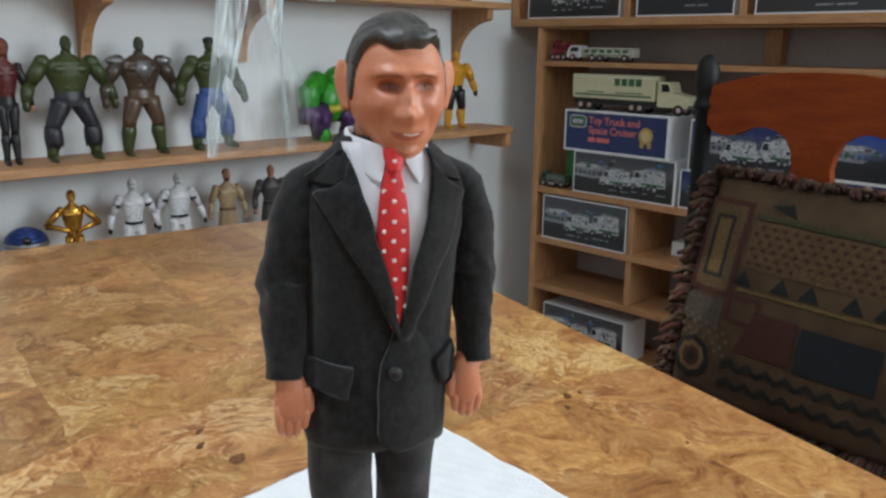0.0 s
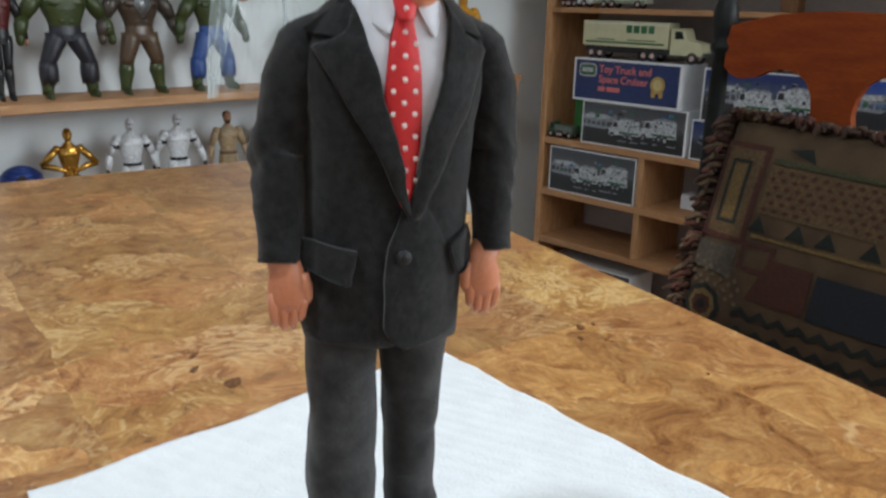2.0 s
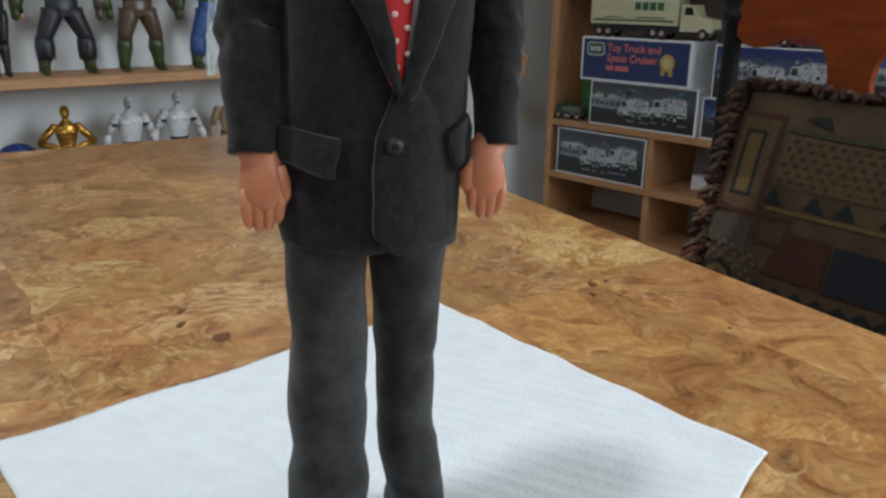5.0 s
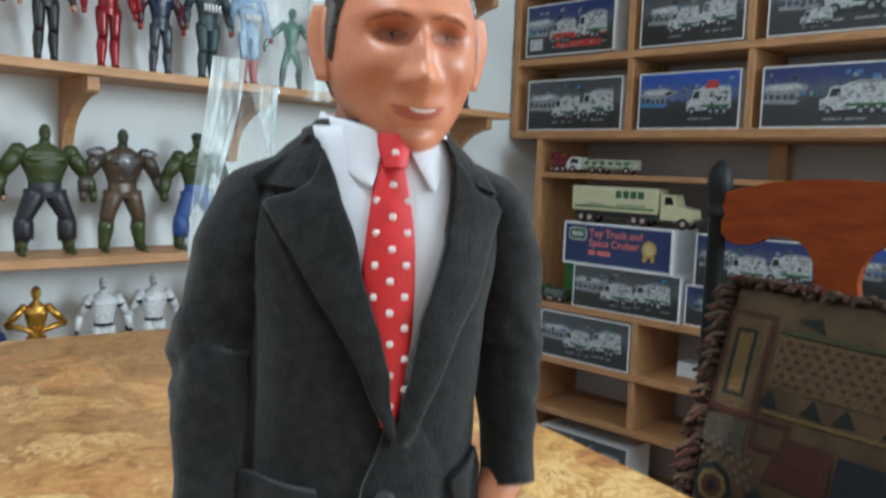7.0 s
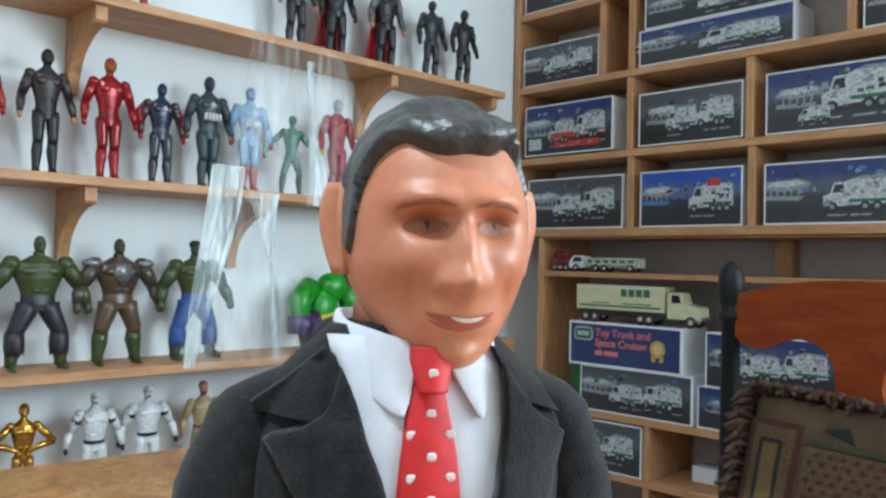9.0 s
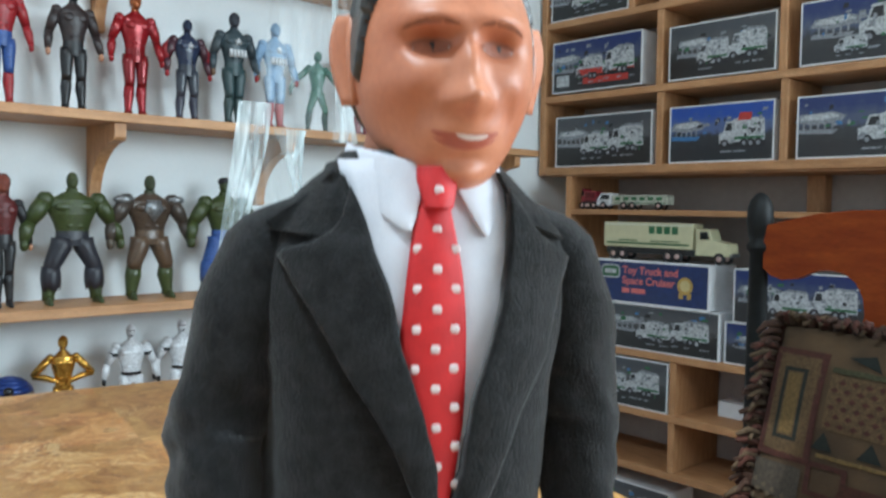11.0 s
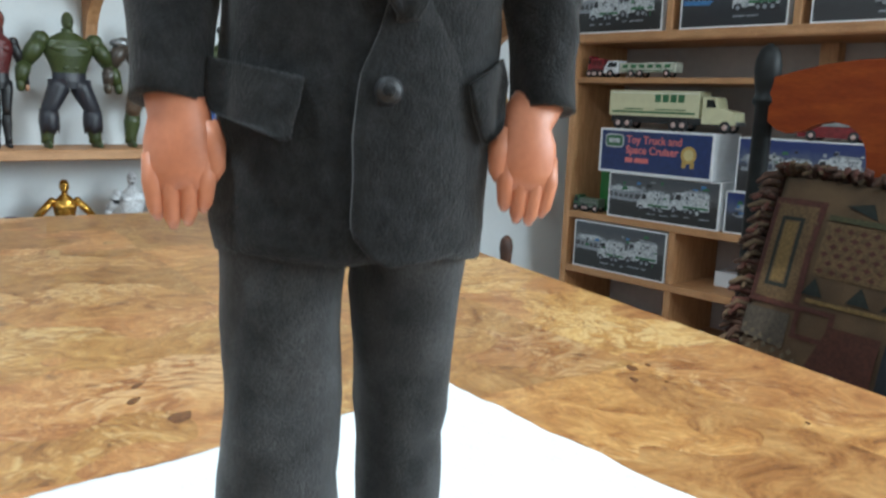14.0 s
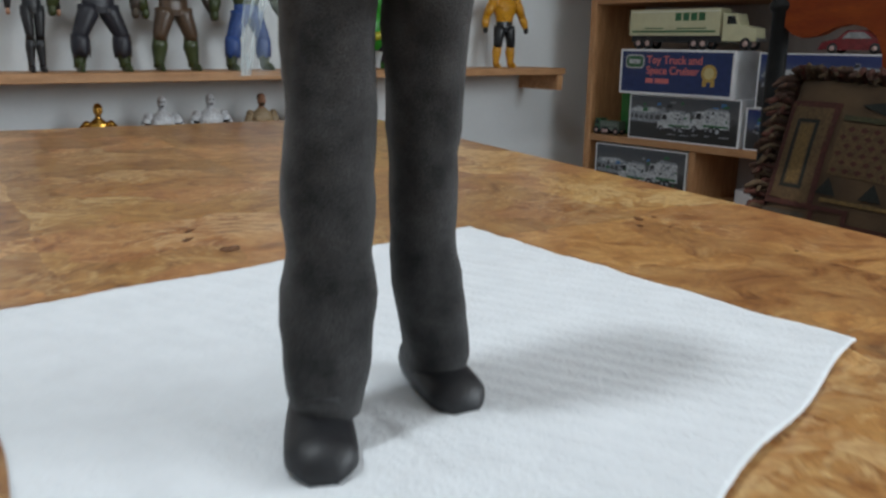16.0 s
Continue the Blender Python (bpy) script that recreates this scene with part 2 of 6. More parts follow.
# ---- building helpers ----
class Shape:
    """Vertices, faces and material slots of one mesh."""

    def __init__(self):
        self.v, self.f, self.k = [], [], []

    def add(self, verts, faces, k=0):
        o = len(self.v)
        self.v += [tuple(p) for p in verts]
        self.f += [tuple(i + o for i in q) for q in faces]
        self.k += [k] * len(faces)
        return o

    def loft(self, rings, k=0, caps=True, closed=True):
        n = len(rings[0])
        verts = [p for r in rings for p in r]
        faces = []
        for a in range(len(rings) - 1):
            for b in range(n if closed else n - 1):
                c = (b + 1) % n
                faces.append((a * n + b, a * n + c, (a + 1) * n + c, (a + 1) * n + b))
        if caps and closed:
            faces += [tuple(reversed(range(n))), tuple(range((len(rings) - 1) * n, len(rings) * n))]
        return self.add(verts, faces, k)

    def tube(self, path, radii, k=0, n=12, flat=1.0, axis=None):
        """A tube through points; radii one number each, or (across, deep)."""
        rings = []
        pts = [Vector(p) for p in path]
        for i, p in enumerate(pts):
            d = (pts[min(i + 1, len(pts) - 1)] - pts[max(i - 1, 0)]).normalized()
            ref = Vector(axis) if axis else (Vector((0, 1, 0)) if abs(d.y) < 0.9 else Vector((1, 0, 0)))
            u = d.cross(ref).normalized()
            w = u.cross(d).normalized()
            r = radii[i]
            ra, rb = r if isinstance(r, tuple) else (r, r * flat)
            rings.append([p + u * (ra * math.cos(q)) + w * (rb * math.sin(q)) for q in (2 * math.pi * j / n for j in range(n))])
        self.loft(rings, k)

    def ball(self, c, r, k=0, nu=14, nv=9):
        rx, ry, rz = r if isinstance(r, tuple) else (r, r, r)
        rings = []
        for a in range(1, nv):
            t = math.pi * a / nv
            rings.append([(c[0] + rx * math.sin(t) * math.cos(q), c[1] + ry * math.sin(t) * math.sin(q), c[2] - rz * math.cos(t)) for q in (2 * math.pi * j / nu for j in range(nu))])
        self.loft(rings, k)

    def box(self, a, b, k=0):
        x0, y0, z0 = a
        x1, y1, z1 = b
        self.add([(x0, y0, z0), (x1, y0, z0), (x1, y1, z0), (x0, y1, z0), (x0, y0, z1), (x1, y0, z1), (x1, y1, z1), (x0, y1, z1)],
                 [(3, 2, 1, 0), (4, 5, 6, 7), (0, 1, 5, 4), (1, 2, 6, 5), (2, 3, 7, 6), (3, 0, 4, 7)], k)

    def slab(self, outline, y0, y1, k=0):
        """An outline in x, z given a thickness from y0 (front) to y1."""
        n = len(outline)
        verts = [(x, y0, z) for x, z in outline] + [(x, y1, z) for x, z in outline]
        faces = [tuple(range(n)), tuple(reversed(range(n, 2 * n)))] + [(i, n + i, n + (i + 1) % n, (i + 1) % n) for i in range(n)]
        self.add(verts, faces, k)

    def mesh(self, name, materials, smooth=True):
        me = bpy.data.meshes.new(name)
        me.from_pydata(self.v, [], self.f)
        for m in materials:
            me.materials.append(m)
        me.polygons.foreach_set("material_index", self.k)
        me.polygons.foreach_set("use_smooth", [smooth] * len(self.f))
        me.update()
        bm = bmesh.new()
        bm.from_mesh(me)
        bmesh.ops.recalc_face_normals(bm, faces=bm.faces)
        bm.to_mesh(me)
        bm.free()
        return me


def part(name, shape, materials, parent=None, label="", smooth=True, m=None):
    ob = new(name, shape.mesh(name, materials if isinstance(materials, (list, tuple)) else [materials], smooth))
    if parent:
        ob.parent = parent
    if m is not None:
        ob.matrix_basis = m
    if label:
        ob["label"] = label
    return ob


def board(name, a, b, material, parent, label="", bevel=0.0015):
    """A sawn board with softened edges, its origin at its middle."""
    lo, hi = Vector(a), Vector(b)
    mid, half = (lo + hi) / 2, (hi - lo) / 2
    bm = bmesh.new()
    bmesh.ops.create_cube(bm, size=2.0)
    for v in bm.verts:
        v.co = Vector((v.co.x * half.x, v.co.y * half.y, v.co.z * half.z))
    bmesh.ops.bevel(bm, geom=bm.edges[:], offset=bevel, segments=1, affect="EDGES")
    me = bpy.data.meshes.new(name)
    bm.to_mesh(me)
    bm.free()
    me.materials.append(material)
    ob = new(name, me)
    ob.location = mid
    if parent:
        ob.parent = parent
    if label:
        ob["label"] = label
    return ob


def thing(name, m, label, category, group="", kind=""):
    e = new(name)
    e.empty_display_size = 0.05
    e.matrix_basis = m
    return tagged(e, label, category, group, kind)


# ---- the room ----
XW, XE, YS, YN, ZC = -1.60, 2.44, -1.80, 2.04, 2.46
TOP = 0.75


def wall_with_opening(name, axis, at, lo, hi, hole, label):
    """A wall 12 cm thick with one opening; hole: along from, to, z from, to."""
    s = Shape()
    t0, t1 = (at - 0.12, at) if at < 0 else (at, at + 0.12)

    def piece(u0, u1, z0, z1):
        if axis == "x":
            s.box((t0, u0, z0), (t1, u1, z1))
        else:
            s.box((u0, t0, z0), (u1, t1, z1))

    if hole:
        h0, h1, z0, z1 = hole
        piece(lo, h0, 0, ZC), piece(h1, hi, 0, ZC), piece(h0, h1, 0, z0), piece(h0, h1, z1, ZC)
    else:
        piece(lo, hi, 0, ZC)
    return tagged(part(name, s, M_WALL, smooth=False), label, "wall", kind="structure")


wall_with_opening("wall_north", "y", YN, XW - 0.12, XE + 0.12, None, "white painted plaster wall behind the figure shelves")
# the east and west openings are added for their fill lamps
wall_with_opening("wall_east", "x", XE, YS, YN, (-1.50, -0.40, 1.05, 2.15), "white painted wall with an added light opening, behind pine display cabinets")
wall_with_opening("wall_west", "x", XW, YS, YN, (0.60, 1.84, 1.34, 2.26), "white painted wall with an unseen opening for daylight")
wall_with_opening("wall_south", "y", YS, XW - 0.12, XE + 0.12, (1.05, 2.35, 1.05, 2.15), "white painted wall with an unseen opening for daylight")
fl = Shape()
fl.box((XW - 0.12, YS - 0.12, -0.1), (XE + 0.12, YN + 0.12, 0))
tagged(part("floor", fl, M_FLOOR, smooth=False), "brown boarded floor of the room", "floor", kind="structure")
ce = Shape()
for a, b in (((XW - 0.12, YS - 0.12), (-0.4, YN + 0.12)), ((0.1, YS - 0.12), (XE + 0.12, YN + 0.12)), ((-0.4, YS - 0.12), (0.1, 0.33)), ((-0.4, 0.83), (0.1, YN + 0.12))):
    ce.box((*a, ZC), (*b, ZC + 0.1))
tagged(part("ceiling", ce, M_CEIL, smooth=False), "white painted ceiling with a small skylight opening", "ceiling", kind="structure")
gr = Shape()
gr.box((-400, -400, -0.6), (400, 400, -0.12))
tagged(part("ground", gr, mat("lawn", (0.07, 0.10, 0.035), 0.9, vary=0.3, scale=2), smooth=False), "green lawn outside the windows", "ground", kind="structure")

# ---- table ----
TA = radians(-9)
TROT = pose(1.055, 1.41, TOP, 0, 0, -9)
table = thing("table", TROT, "large table with a varnished burl veneer top", "table")
LT, WT = 1.55, 1.85


def table_top():
    """Top in the table's own axes: the far corner at its origin, x towards the corner, the right edge slanting in."""
    s = Shape()
    outline = [(0, 0), (-LT, 0), (-LT, -WT), (-0.20, -WT)]
    n = len(outline)
    s.add([(x, y, 0) for x, y in outline] + [(x, y, -0.028) for x, y in outline], [tuple(range(n)), tuple(reversed(range(n, 2 * n)))], 0)
    s.k[-1] = 1
    s.add([(x, y, 0) for x, y in outline] + [(x, y, -0.028) for x, y in outline], [(i, (i + 1) % n, n + (i + 1) % n, n + i) for i in range(n)], 1)
    return part("tabletop", s, [M_BURL, M_EDGE], table, "burl veneer top in matched leaves", smooth=False)


table_top()
for kx, ky, kr, kq in ((0.730, 0.637, 0.0062, 0.6), (0.712, 0.623, 0.0050, 0.5), (0.744, 0.634, 0.0028, 0.6), (0.725, 0.608, 0.0020, 0.7), (0.729, 0.522, 0.0022, 0.7), (0.467, 0.790, 0.0055, 0.5), (0.456, 0.768, 0.0060, 0.5), (0.466, 0.732, 0.0085, 0.6)):
    ks = Shape()
    rim = [(kr * (1 + 0.18 * math.sin(3 * q + kx * 60)) * math.cos(q), kr * kq * (1 + 0.2 * math.sin(2 * q + ky * 50)) * math.sin(q), 0) for q in (2 * math.pi * i / 18 for i in range(18))]
    ks.add([(0, 0, 0.00012)] + [(x * 0.7, y * 0.7, 0.0001) for x, y, z in rim] + rim, [(0, 1 + i, 1 + (i + 1) % 18) for i in range(18)] + [(1 + i, 19 + i, 19 + (i + 1) % 18, 1 + (i + 1) % 18) for i in range(18)])
    part("knot", ks, M_KNOT, table, "dark knot in the veneer", m=TROT.inverted() @ pose(kx, ky, TOP + 0.0002, 0, 0, 40))
for lx, ly in ((-0.12, -0.12), (-LT + 0.12, -0.12), (-LT + 0.12, -WT + 0.12), (-0.34, -WT + 0.12)):
    leg = Shape()
    leg.tube([(lx, ly, -TOP), (lx, ly, -0.5), (lx, ly, -0.028)], [0.022, 0.028, 0.035], n=8)
    part("leg", leg, M_EDGE, table)

# ---- paper towel ----
def towel():
    """A square sheet with quilted relief, lightly wavy edges and soft folds."""
    s = Shape()
    nx, ny = 150, 130
    c00, c10, c11, c01 = Vector((0.279, 0.366)), Vector((0.588, 0.428)), Vector((0.607, 0.679)), Vector((0.318, 0.682))
    verts = []
    for j in range(ny + 1):
        for i in range(nx + 1):
            u, v = i / nx, j / ny
            p = c00 * (1 - u) * (1 - v) + c10 * u * (1 - v) + c11 * u * v + c01 * (1 - u) * v
            e = 0.0016 * math.sin(19 * u + 3) * (v > 0.98 or v < 0.02) + 0.0012 * math.sin(25 * v) * (u > 0.98 or u < 0.02)
            fold = max(0.0, 0.0034 * math.sin(34 * (p.x * 0.62 + p.y * 0.25) + 1.0) - 0.0015) * (u > 0.35)
            lift = 0.0012 * (abs(u - 0.5) * 2) ** 6 + 0.0012 * (abs(v - 0.5) * 2) ** 6
            z = 0.0012 + fold * (1 - v) + lift + 0.0009 * noise.noise((p.x * 40, p.y * 40, 0)) ** 2 + 0.00020 * math.sin((p.x * 0.94 + p.y * 0.34) * 620 + 0.8 * noise.noise((p.x * 25, p.y * 25, 3))) * (0.6 + 0.6 * noise.noise((p.x * 14, p.y * 14, 5)))
            verts.append((p.x + e, p.y + e, TOP + z))
    w = nx + 1
    s.add(verts, [(j * w + i, j * w + i + 1, (j + 1) * w + i + 1, (j + 1) * w + i) for j in range(ny) for i in range(nx)])
    ob = part("paper_towel", s, M_TOWEL)
    solid = ob.modifiers.new("thickness", "SOLIDIFY")
    solid.thickness, solid.offset = 0.0007, 1
    return tagged(ob, "white quilted paper towel sheet spread on the table", "paper towel")


towel()

# ---- the doll ----
def doll():
    """A twelve inch doll in a suit, as one mesh; x to its left, -y its front."""
    s = Shape()
    SUIT, PANTS, SHIRT, TIE, DOT, SKIN, HAIR, SHOE, EYEW, IRIS, TEETH_GLINT, BROW, LIP = range(13)

    def ring(cx, cy, z, rx, ry, n=28, power=2.3, tilt=0.0, wob=0.0, ph=0.0):
        out = []
        for j in range(n):
            q = 2 * math.pi * j / n
            c, d = math.cos(q), math.sin(q)
            r = (abs(c) ** power + abs(d) ** power) ** (-1 / power) * (1 + wob * math.sin(3 * q + ph))
            out.append((cx + rx * r * c, cy + ry * r * d, z + tilt * c))
        return out

    # trousers: z, centre x, centre y, half width, half depth
    for rows in (
        ((0.0105, -0.0198, -0.010, 0.0108, 0.0138), (0.015, -0.0198, -0.010, 0.0118, 0.0145), (0.030, -0.0192, -0.008, 0.0132, 0.0135), (0.050, -0.0183, -0.006, 0.0138, 0.0135), (0.075, -0.0180, -0.005, 0.0130, 0.0135), (0.095, -0.0175, -0.004, 0.0130, 0.0140), (0.115, -0.0168, -0.002, 0.0134, 0.0150), (0.142, -0.0160, 0.0, 0.0140, 0.0165)),
        ((0.008, 0.0192, 0.019, 0.0096, 0.0125), (0.013, 0.0190, 0.0185, 0.0102, 0.0132), (0.022, 0.0180, 0.017, 0.0110, 0.0124), (0.034, 0.0164, 0.015, 0.0113, 0.0122), (0.050, 0.0137, 0.012, 0.0106, 0.0124), (0.066, 0.0124, 0.009, 0.0106, 0.0128), (0.085, 0.0114, 0.006, 0.0111, 0.0132), (0.105, 0.0113, 0.003, 0.0120, 0.0140), (0.142, 0.0126, 0.0, 0.0134, 0.0165)),
    ):
        fine = []
        m = 44
        for a in range(m + 1):
            t = a / m * (len(rows) - 1)
            i = min(int(t), len(rows) - 2)
            f = t - i
            f = f * f * (3 - 2 * f)
            z, cx, cy, rx, ry = (rows[i][q] * (1 - f) + rows[i + 1][q] * f for q in range(5))
            crease = 1 + 0.045 * math.sin(z * 260 + cx * 200) * max(0.0, 1 - abs(z - 0.055) / 0.055)
            fine.append(ring(cx, cy, z, rx * crease, ry * crease, wob=0.02, ph=z * 90, power=2.5))
        s.loft(fine, PANTS)
    # shoes
    for cx, cy, turn in ((-0.0228, -0.0130, -0.04), (0.0190, 0.0210, 0.20)):
        rows = []
        for a in range(15):
            t = a / 14
            y = 0.017 - 0.044 * t
            half = 0.0080 + 0.0024 * math.sin(min(1, t * 1.15) * math.pi * 0.62) - 0.0058 * max(0, t - 0.80) / 0.2 * max(0, t - 0.80) / 0.2 - 0.004 * max(0, 0.12 - t) / 0.12
            high = 0.0175 - 0.0080 * max(0, (t - 0.25) / 0.75) ** 0.8 - 0.0040 * max(0, (t - 0.85) / 0.15) ** 2
            rr = []
            for j in range(18):
                q = 2 * math.pi * j / 18
                x, z = half * math.cos(q), max(0.0008, high * 0.46 + high * 0.54 * math.sin(q))
                x *= 1.0 if z > 0.004 else 1.06
                rr.append((cx + x * math.cos(turn) - y * math.sin(turn) * -1 * -1, cy + y * math.cos(turn) + x * math.sin(turn), z))
            rows.append(rr)
        s.loft(rows, SHOE)
        # laces
        for t in (0.010, 0.006, 0.002):
            s.tube([(cx - 0.005, cy - 0.004 - t * 0.8, 0.0155 + t * 0.3), (cx, cy - 0.005 - t * 0.8, 0.0165 + t * 0.3), (cx + 0.005, cy - 0.004 - t * 0.8, 0.0155 + t * 0.3)], [0.0006] * 3, SHOE, n=6)

    # jacket body: z, centre x, half width, half depth, power
    T = ((0.1325, -0.0020, 0.0290, 0.0205, 2.6), (0.150, -0.001, 0.0300, 0.0215, 2.5), (0.170, 0.0, 0.0298, 0.0215, 2.5), (0.190, 0.001, 0.0296, 0.0215, 2.5), (0.210, 0.0015, 0.0312, 0.0220, 2.4), (0.225, 0.002, 0.0330, 0.0218, 2.3), (0.236, 0.003, 0.0330, 0.0200, 2.2), (0.244, 0.0035, 0.0290, 0.0178, 2.1), (0.250, 0.003, 0.0235, 0.0158, 2.0), (0.256, 0.003, 0.0165, 0.0140, 2.0))

    def body(z):
        z = min(max(z, T[0][0]), T[-1][0])
        for i in range(len(T) - 1):
            if z <= T[i + 1][0]:
                break
        f = (z - T[i][0]) / (T[i + 1][0] - T[i][0])
        return tuple(T[i][q] * (1 - f) + T[i + 1][q] * f for q in range(1, 5))

    rings = []
    for a in range(61):
        z = T[0][0] + (T[-1][0] - T[0][0]) * a / 60
        cx, rx, ry, pw = body(z)
        rings.append(ring(cx, 0.0, z, rx, ry, n=44, power=pw, wob=0.012, ph=z * 70))
    # the back and side hem hangs lower
    rings[0] = [(x, y, z - 0.0015 + 0.001 * math.sin(x * 180)) for x, y, z in rings[0]]
    s.loft(rings, SUIT)

    def front(x, z):
        cx, rx, ry, pw = body(z)
        q = min(0.93, abs((x - cx) / rx)) if z < 0.25 else min(0.80, abs((x - cx) / rx))
        return -ry * (1 - q ** pw) ** (1 / pw)

    def patch(outline, off, k, thick=0.0012, n=14, bulge=0.0, lies=None, puff=0.0, fade=False):
        """A cloth piece lying on the front: outline in x, z as two edges of equal point count."""
        left, right = outline
        m = 22
        def along(edge, t):
            u = t * (len(edge) - 1)
            i = min(int(u), len(edge) - 2)
            f = u - i
            return edge[i][0] * (1 - f) + edge[i + 1][0] * f, edge[i][1] * (1 - f) + edge[i + 1][1] * f
        top, bot = [], []
        for a in range(m + 1):
            (x0, z0), (x1, z1) = along(left, a / m), along(right, a / m)
            for b in range(n + 1):
                f = b / n
                x, z = (x0 + (x1 - x0) * f) / 1000, (z0 + (z1 - z0) * f) / 1000
                y = (lies or front)(x, z) - off / 1000 * ((1 - 1.12 * f ** 1.4) if fade else 1) - bulge / 1000 * math.sin(math.pi * f) - puff / 1000 * (a / m) ** 1.5 * (0.4 + 0.6 * math.sin(math.pi * f))
                top.append((x, y, z))
                bot.append((x, y + thick, z))
        w = n + 1
        faces = [(a * w + b, a * w + b + 1, (a + 1) * w + b + 1, (a + 1) * w + b) for a in range(m) for b in range(n)]
        s.add(top, faces, k)
        o = s.add(bot, [tuple(reversed(q)) for q in faces], k)
        N = (m + 1) * w
        rim = [b for b in range(w)] + [a * w + n for a in range(1, m + 1)] + [m * w + b for b in range(n - 1, -1, -1)] + [a * w for a in range(m - 1, 0, -1)]
        base = o - N
        faces = []
        for i in range(len(rim)):
            p, q = rim[i], rim[(i + 1) % len(rim)]
            faces.append((base + p, base + q, o + q, o + p))
        s.f += faces
        s.k += [k] * len(faces)

    def neck(x, z):
        """The shirt collar's fall: a cone round the neck that meets the chest."""
        r = 0.0166 + 0.40 * (0.256 - z)
        return 0.002 - 0.96 * math.sqrt(max(0.00001, r * r - (x - 0.0035) ** 2))

    # shirt front, tie, collars
    patch(([(-15, 254), (-11, 232), (-4, 206), (4, 180)], [(18, 254), (17.5, 232), (12, 206), (7, 180)]), 1.0, SHIRT, 0.0022)
    patch(([(0.0, 251), (-0.6, 245.4), (-2.4, 239), (-3.8, 230), (-5.2, 218), (-5.0, 204.5), (-3.0, 194), (1.0, 183)], [(5.4, 251), (5.2, 245.4), (6.2, 239), (7.3, 231), (7.8, 218), (7.4, 204.5), (6.0, 194), (4.0, 183)]), 2.0, TIE, 0.0016, bulge=0.9)
    patch(([(-0.9, 252.5), (-1.1, 250), (0.0, 244.4)], [(6.3, 252.5), (6.5, 250), (5.2, 244.4)]), 4.6, TIE, 0.0034, bulge=1.3)
    for i in range(18):
        z = 0.2480 - i * 0.00372
        c = 0.0023 - 0.0009 * min(1.0, max(0.0, (0.242 - z) / 0.024)) + 0.0010 * min(1.0, max(0.0, (0.214 - z) / 0.026))
        for x in ((c, ), (c - 0.0037, c + 0.0037))[i % 2]:
            wide = 0.0029 + 0.0036 * min(1, (0.251 - z) / 0.030)
            wide *= min(1.0, 0.45 + max(0.0, (z - 0.180) / 0.036))
            if z > 0.24 and i % 2 or abs(x - c) > wide * 0.92 or z < 0.187:
                continue
            y = front(x, z) - (0.00208 if z < 0.2444 else 0.0047) - (0.0009 if z < 0.2444 else 0.0013) * math.cos((x - c) / wide * 1.45)
            s.ball((x, y, z), (0.00098, 0.00007, 0.00098), DOT, nu=10, nv=5)
    patch(([(-12.6, 257.0), (-14.2, 250.5), (-10.0, 244.6), (-4.8, 240.6), (-3.4, 240.0)], [(1.6, 252.5), (0.6, 249.8), (-0.5, 246.2), (-1.6, 242.6), (-2.6, 240.4)]), 2.0, SHIRT, 0.0011, bulge=0.5, lies=neck)
    patch(([(5.4, 252.5), (6.0, 249.8), (8.2, 245.6), (11.4, 240.0), (12.0, 239.2)], [(16.0, 257.0), (16.6, 250.5), (15.4, 244.6), (13.6, 240.2), (12.8, 239.4)]), 2.0, SHIRT, 0.0011, bulge=0.5, lies=neck)
    # collar stand round the neck
    st = [[((0.0035 + r * math.cos(q)), 0.002 + r * 0.92 * math.sin(q), z - 0.006 * max(0.0, -math.sin(q))) for q in (2 * math.pi * j / 30 for j in range(30))] for z, r in ((0.250, 0.0160), (0.2555, 0.0158), (0.2580, 0.0152), (0.2580, 0.0140), (0.252, 0.0138))]
    s.loft(st, SHIRT, caps=False)
    # jacket collar over the shoulders and behind the neck
    jc = []
    for j in range(25):
        q = math.pi * (0.01 + 0.98 * j / 24)
        c, d = math.cos(q), math.sin(q)
        zz = 0.2516 + 0.0050 * max(0, d)
        jc.append([(0.0035 + (0.0186 + e) * c, 0.003 + (0.0166 + e) * d, zz + h) for e, h in ((0.000, -0.006), (0.000, 0.0), (0.0022, 0.0006), (0.0040, -0.0050), (0.0056, -0.0110), (0.0030, -0.0120))])
    s.loft(jc, SUIT, caps=True)
    # lapels: collar piece above the notch, lapel below
    patch(([(-16.0, 252.0), (-22.0, 246.6), (-28.6, 241.6), (-27.4, 240.0)], [(-14.2, 250.5), (-13.6, 247), (-14.6, 243.0), (-17.0, 238.2)]), 2.8, SUIT, 0.0024)
    patch(([(-17.0, 238.8), (-27.0, 235.8), (-22.7, 227.2), (-15.4, 214.9), (-8.4, 202.0), (-3.0, 192.0), (4.4, 178.4)], [(-13.6, 248.5), (-10.0, 237), (-6.8, 228.7), (-3.2, 215.0), (0.6, 199.5), (2.4, 190.0), (5.6, 178.6)]), 3.9, SUIT, 0.0029, bulge=0.4)
    patch(([(17.0, 252), (18.4, 248), (19.8, 243.5)], [(20, 251.5), (28.0, 244.5), (32.0, 238.5)]), 2.8, SUIT, 0.0024)
    patch(([(18.6, 249), (17.2, 237), (12.6, 219.5), (9.2, 207.4), (6.6, 196.3), (3.6, 178.5)], [(24.5, 240.5), (32.8, 234.2), (25.4, 216.5), (18.6, 203.4), (13.0, 191.0), (7.6, 179.0)]), 4.1, SUIT, 0.0029, bulge=0.5)
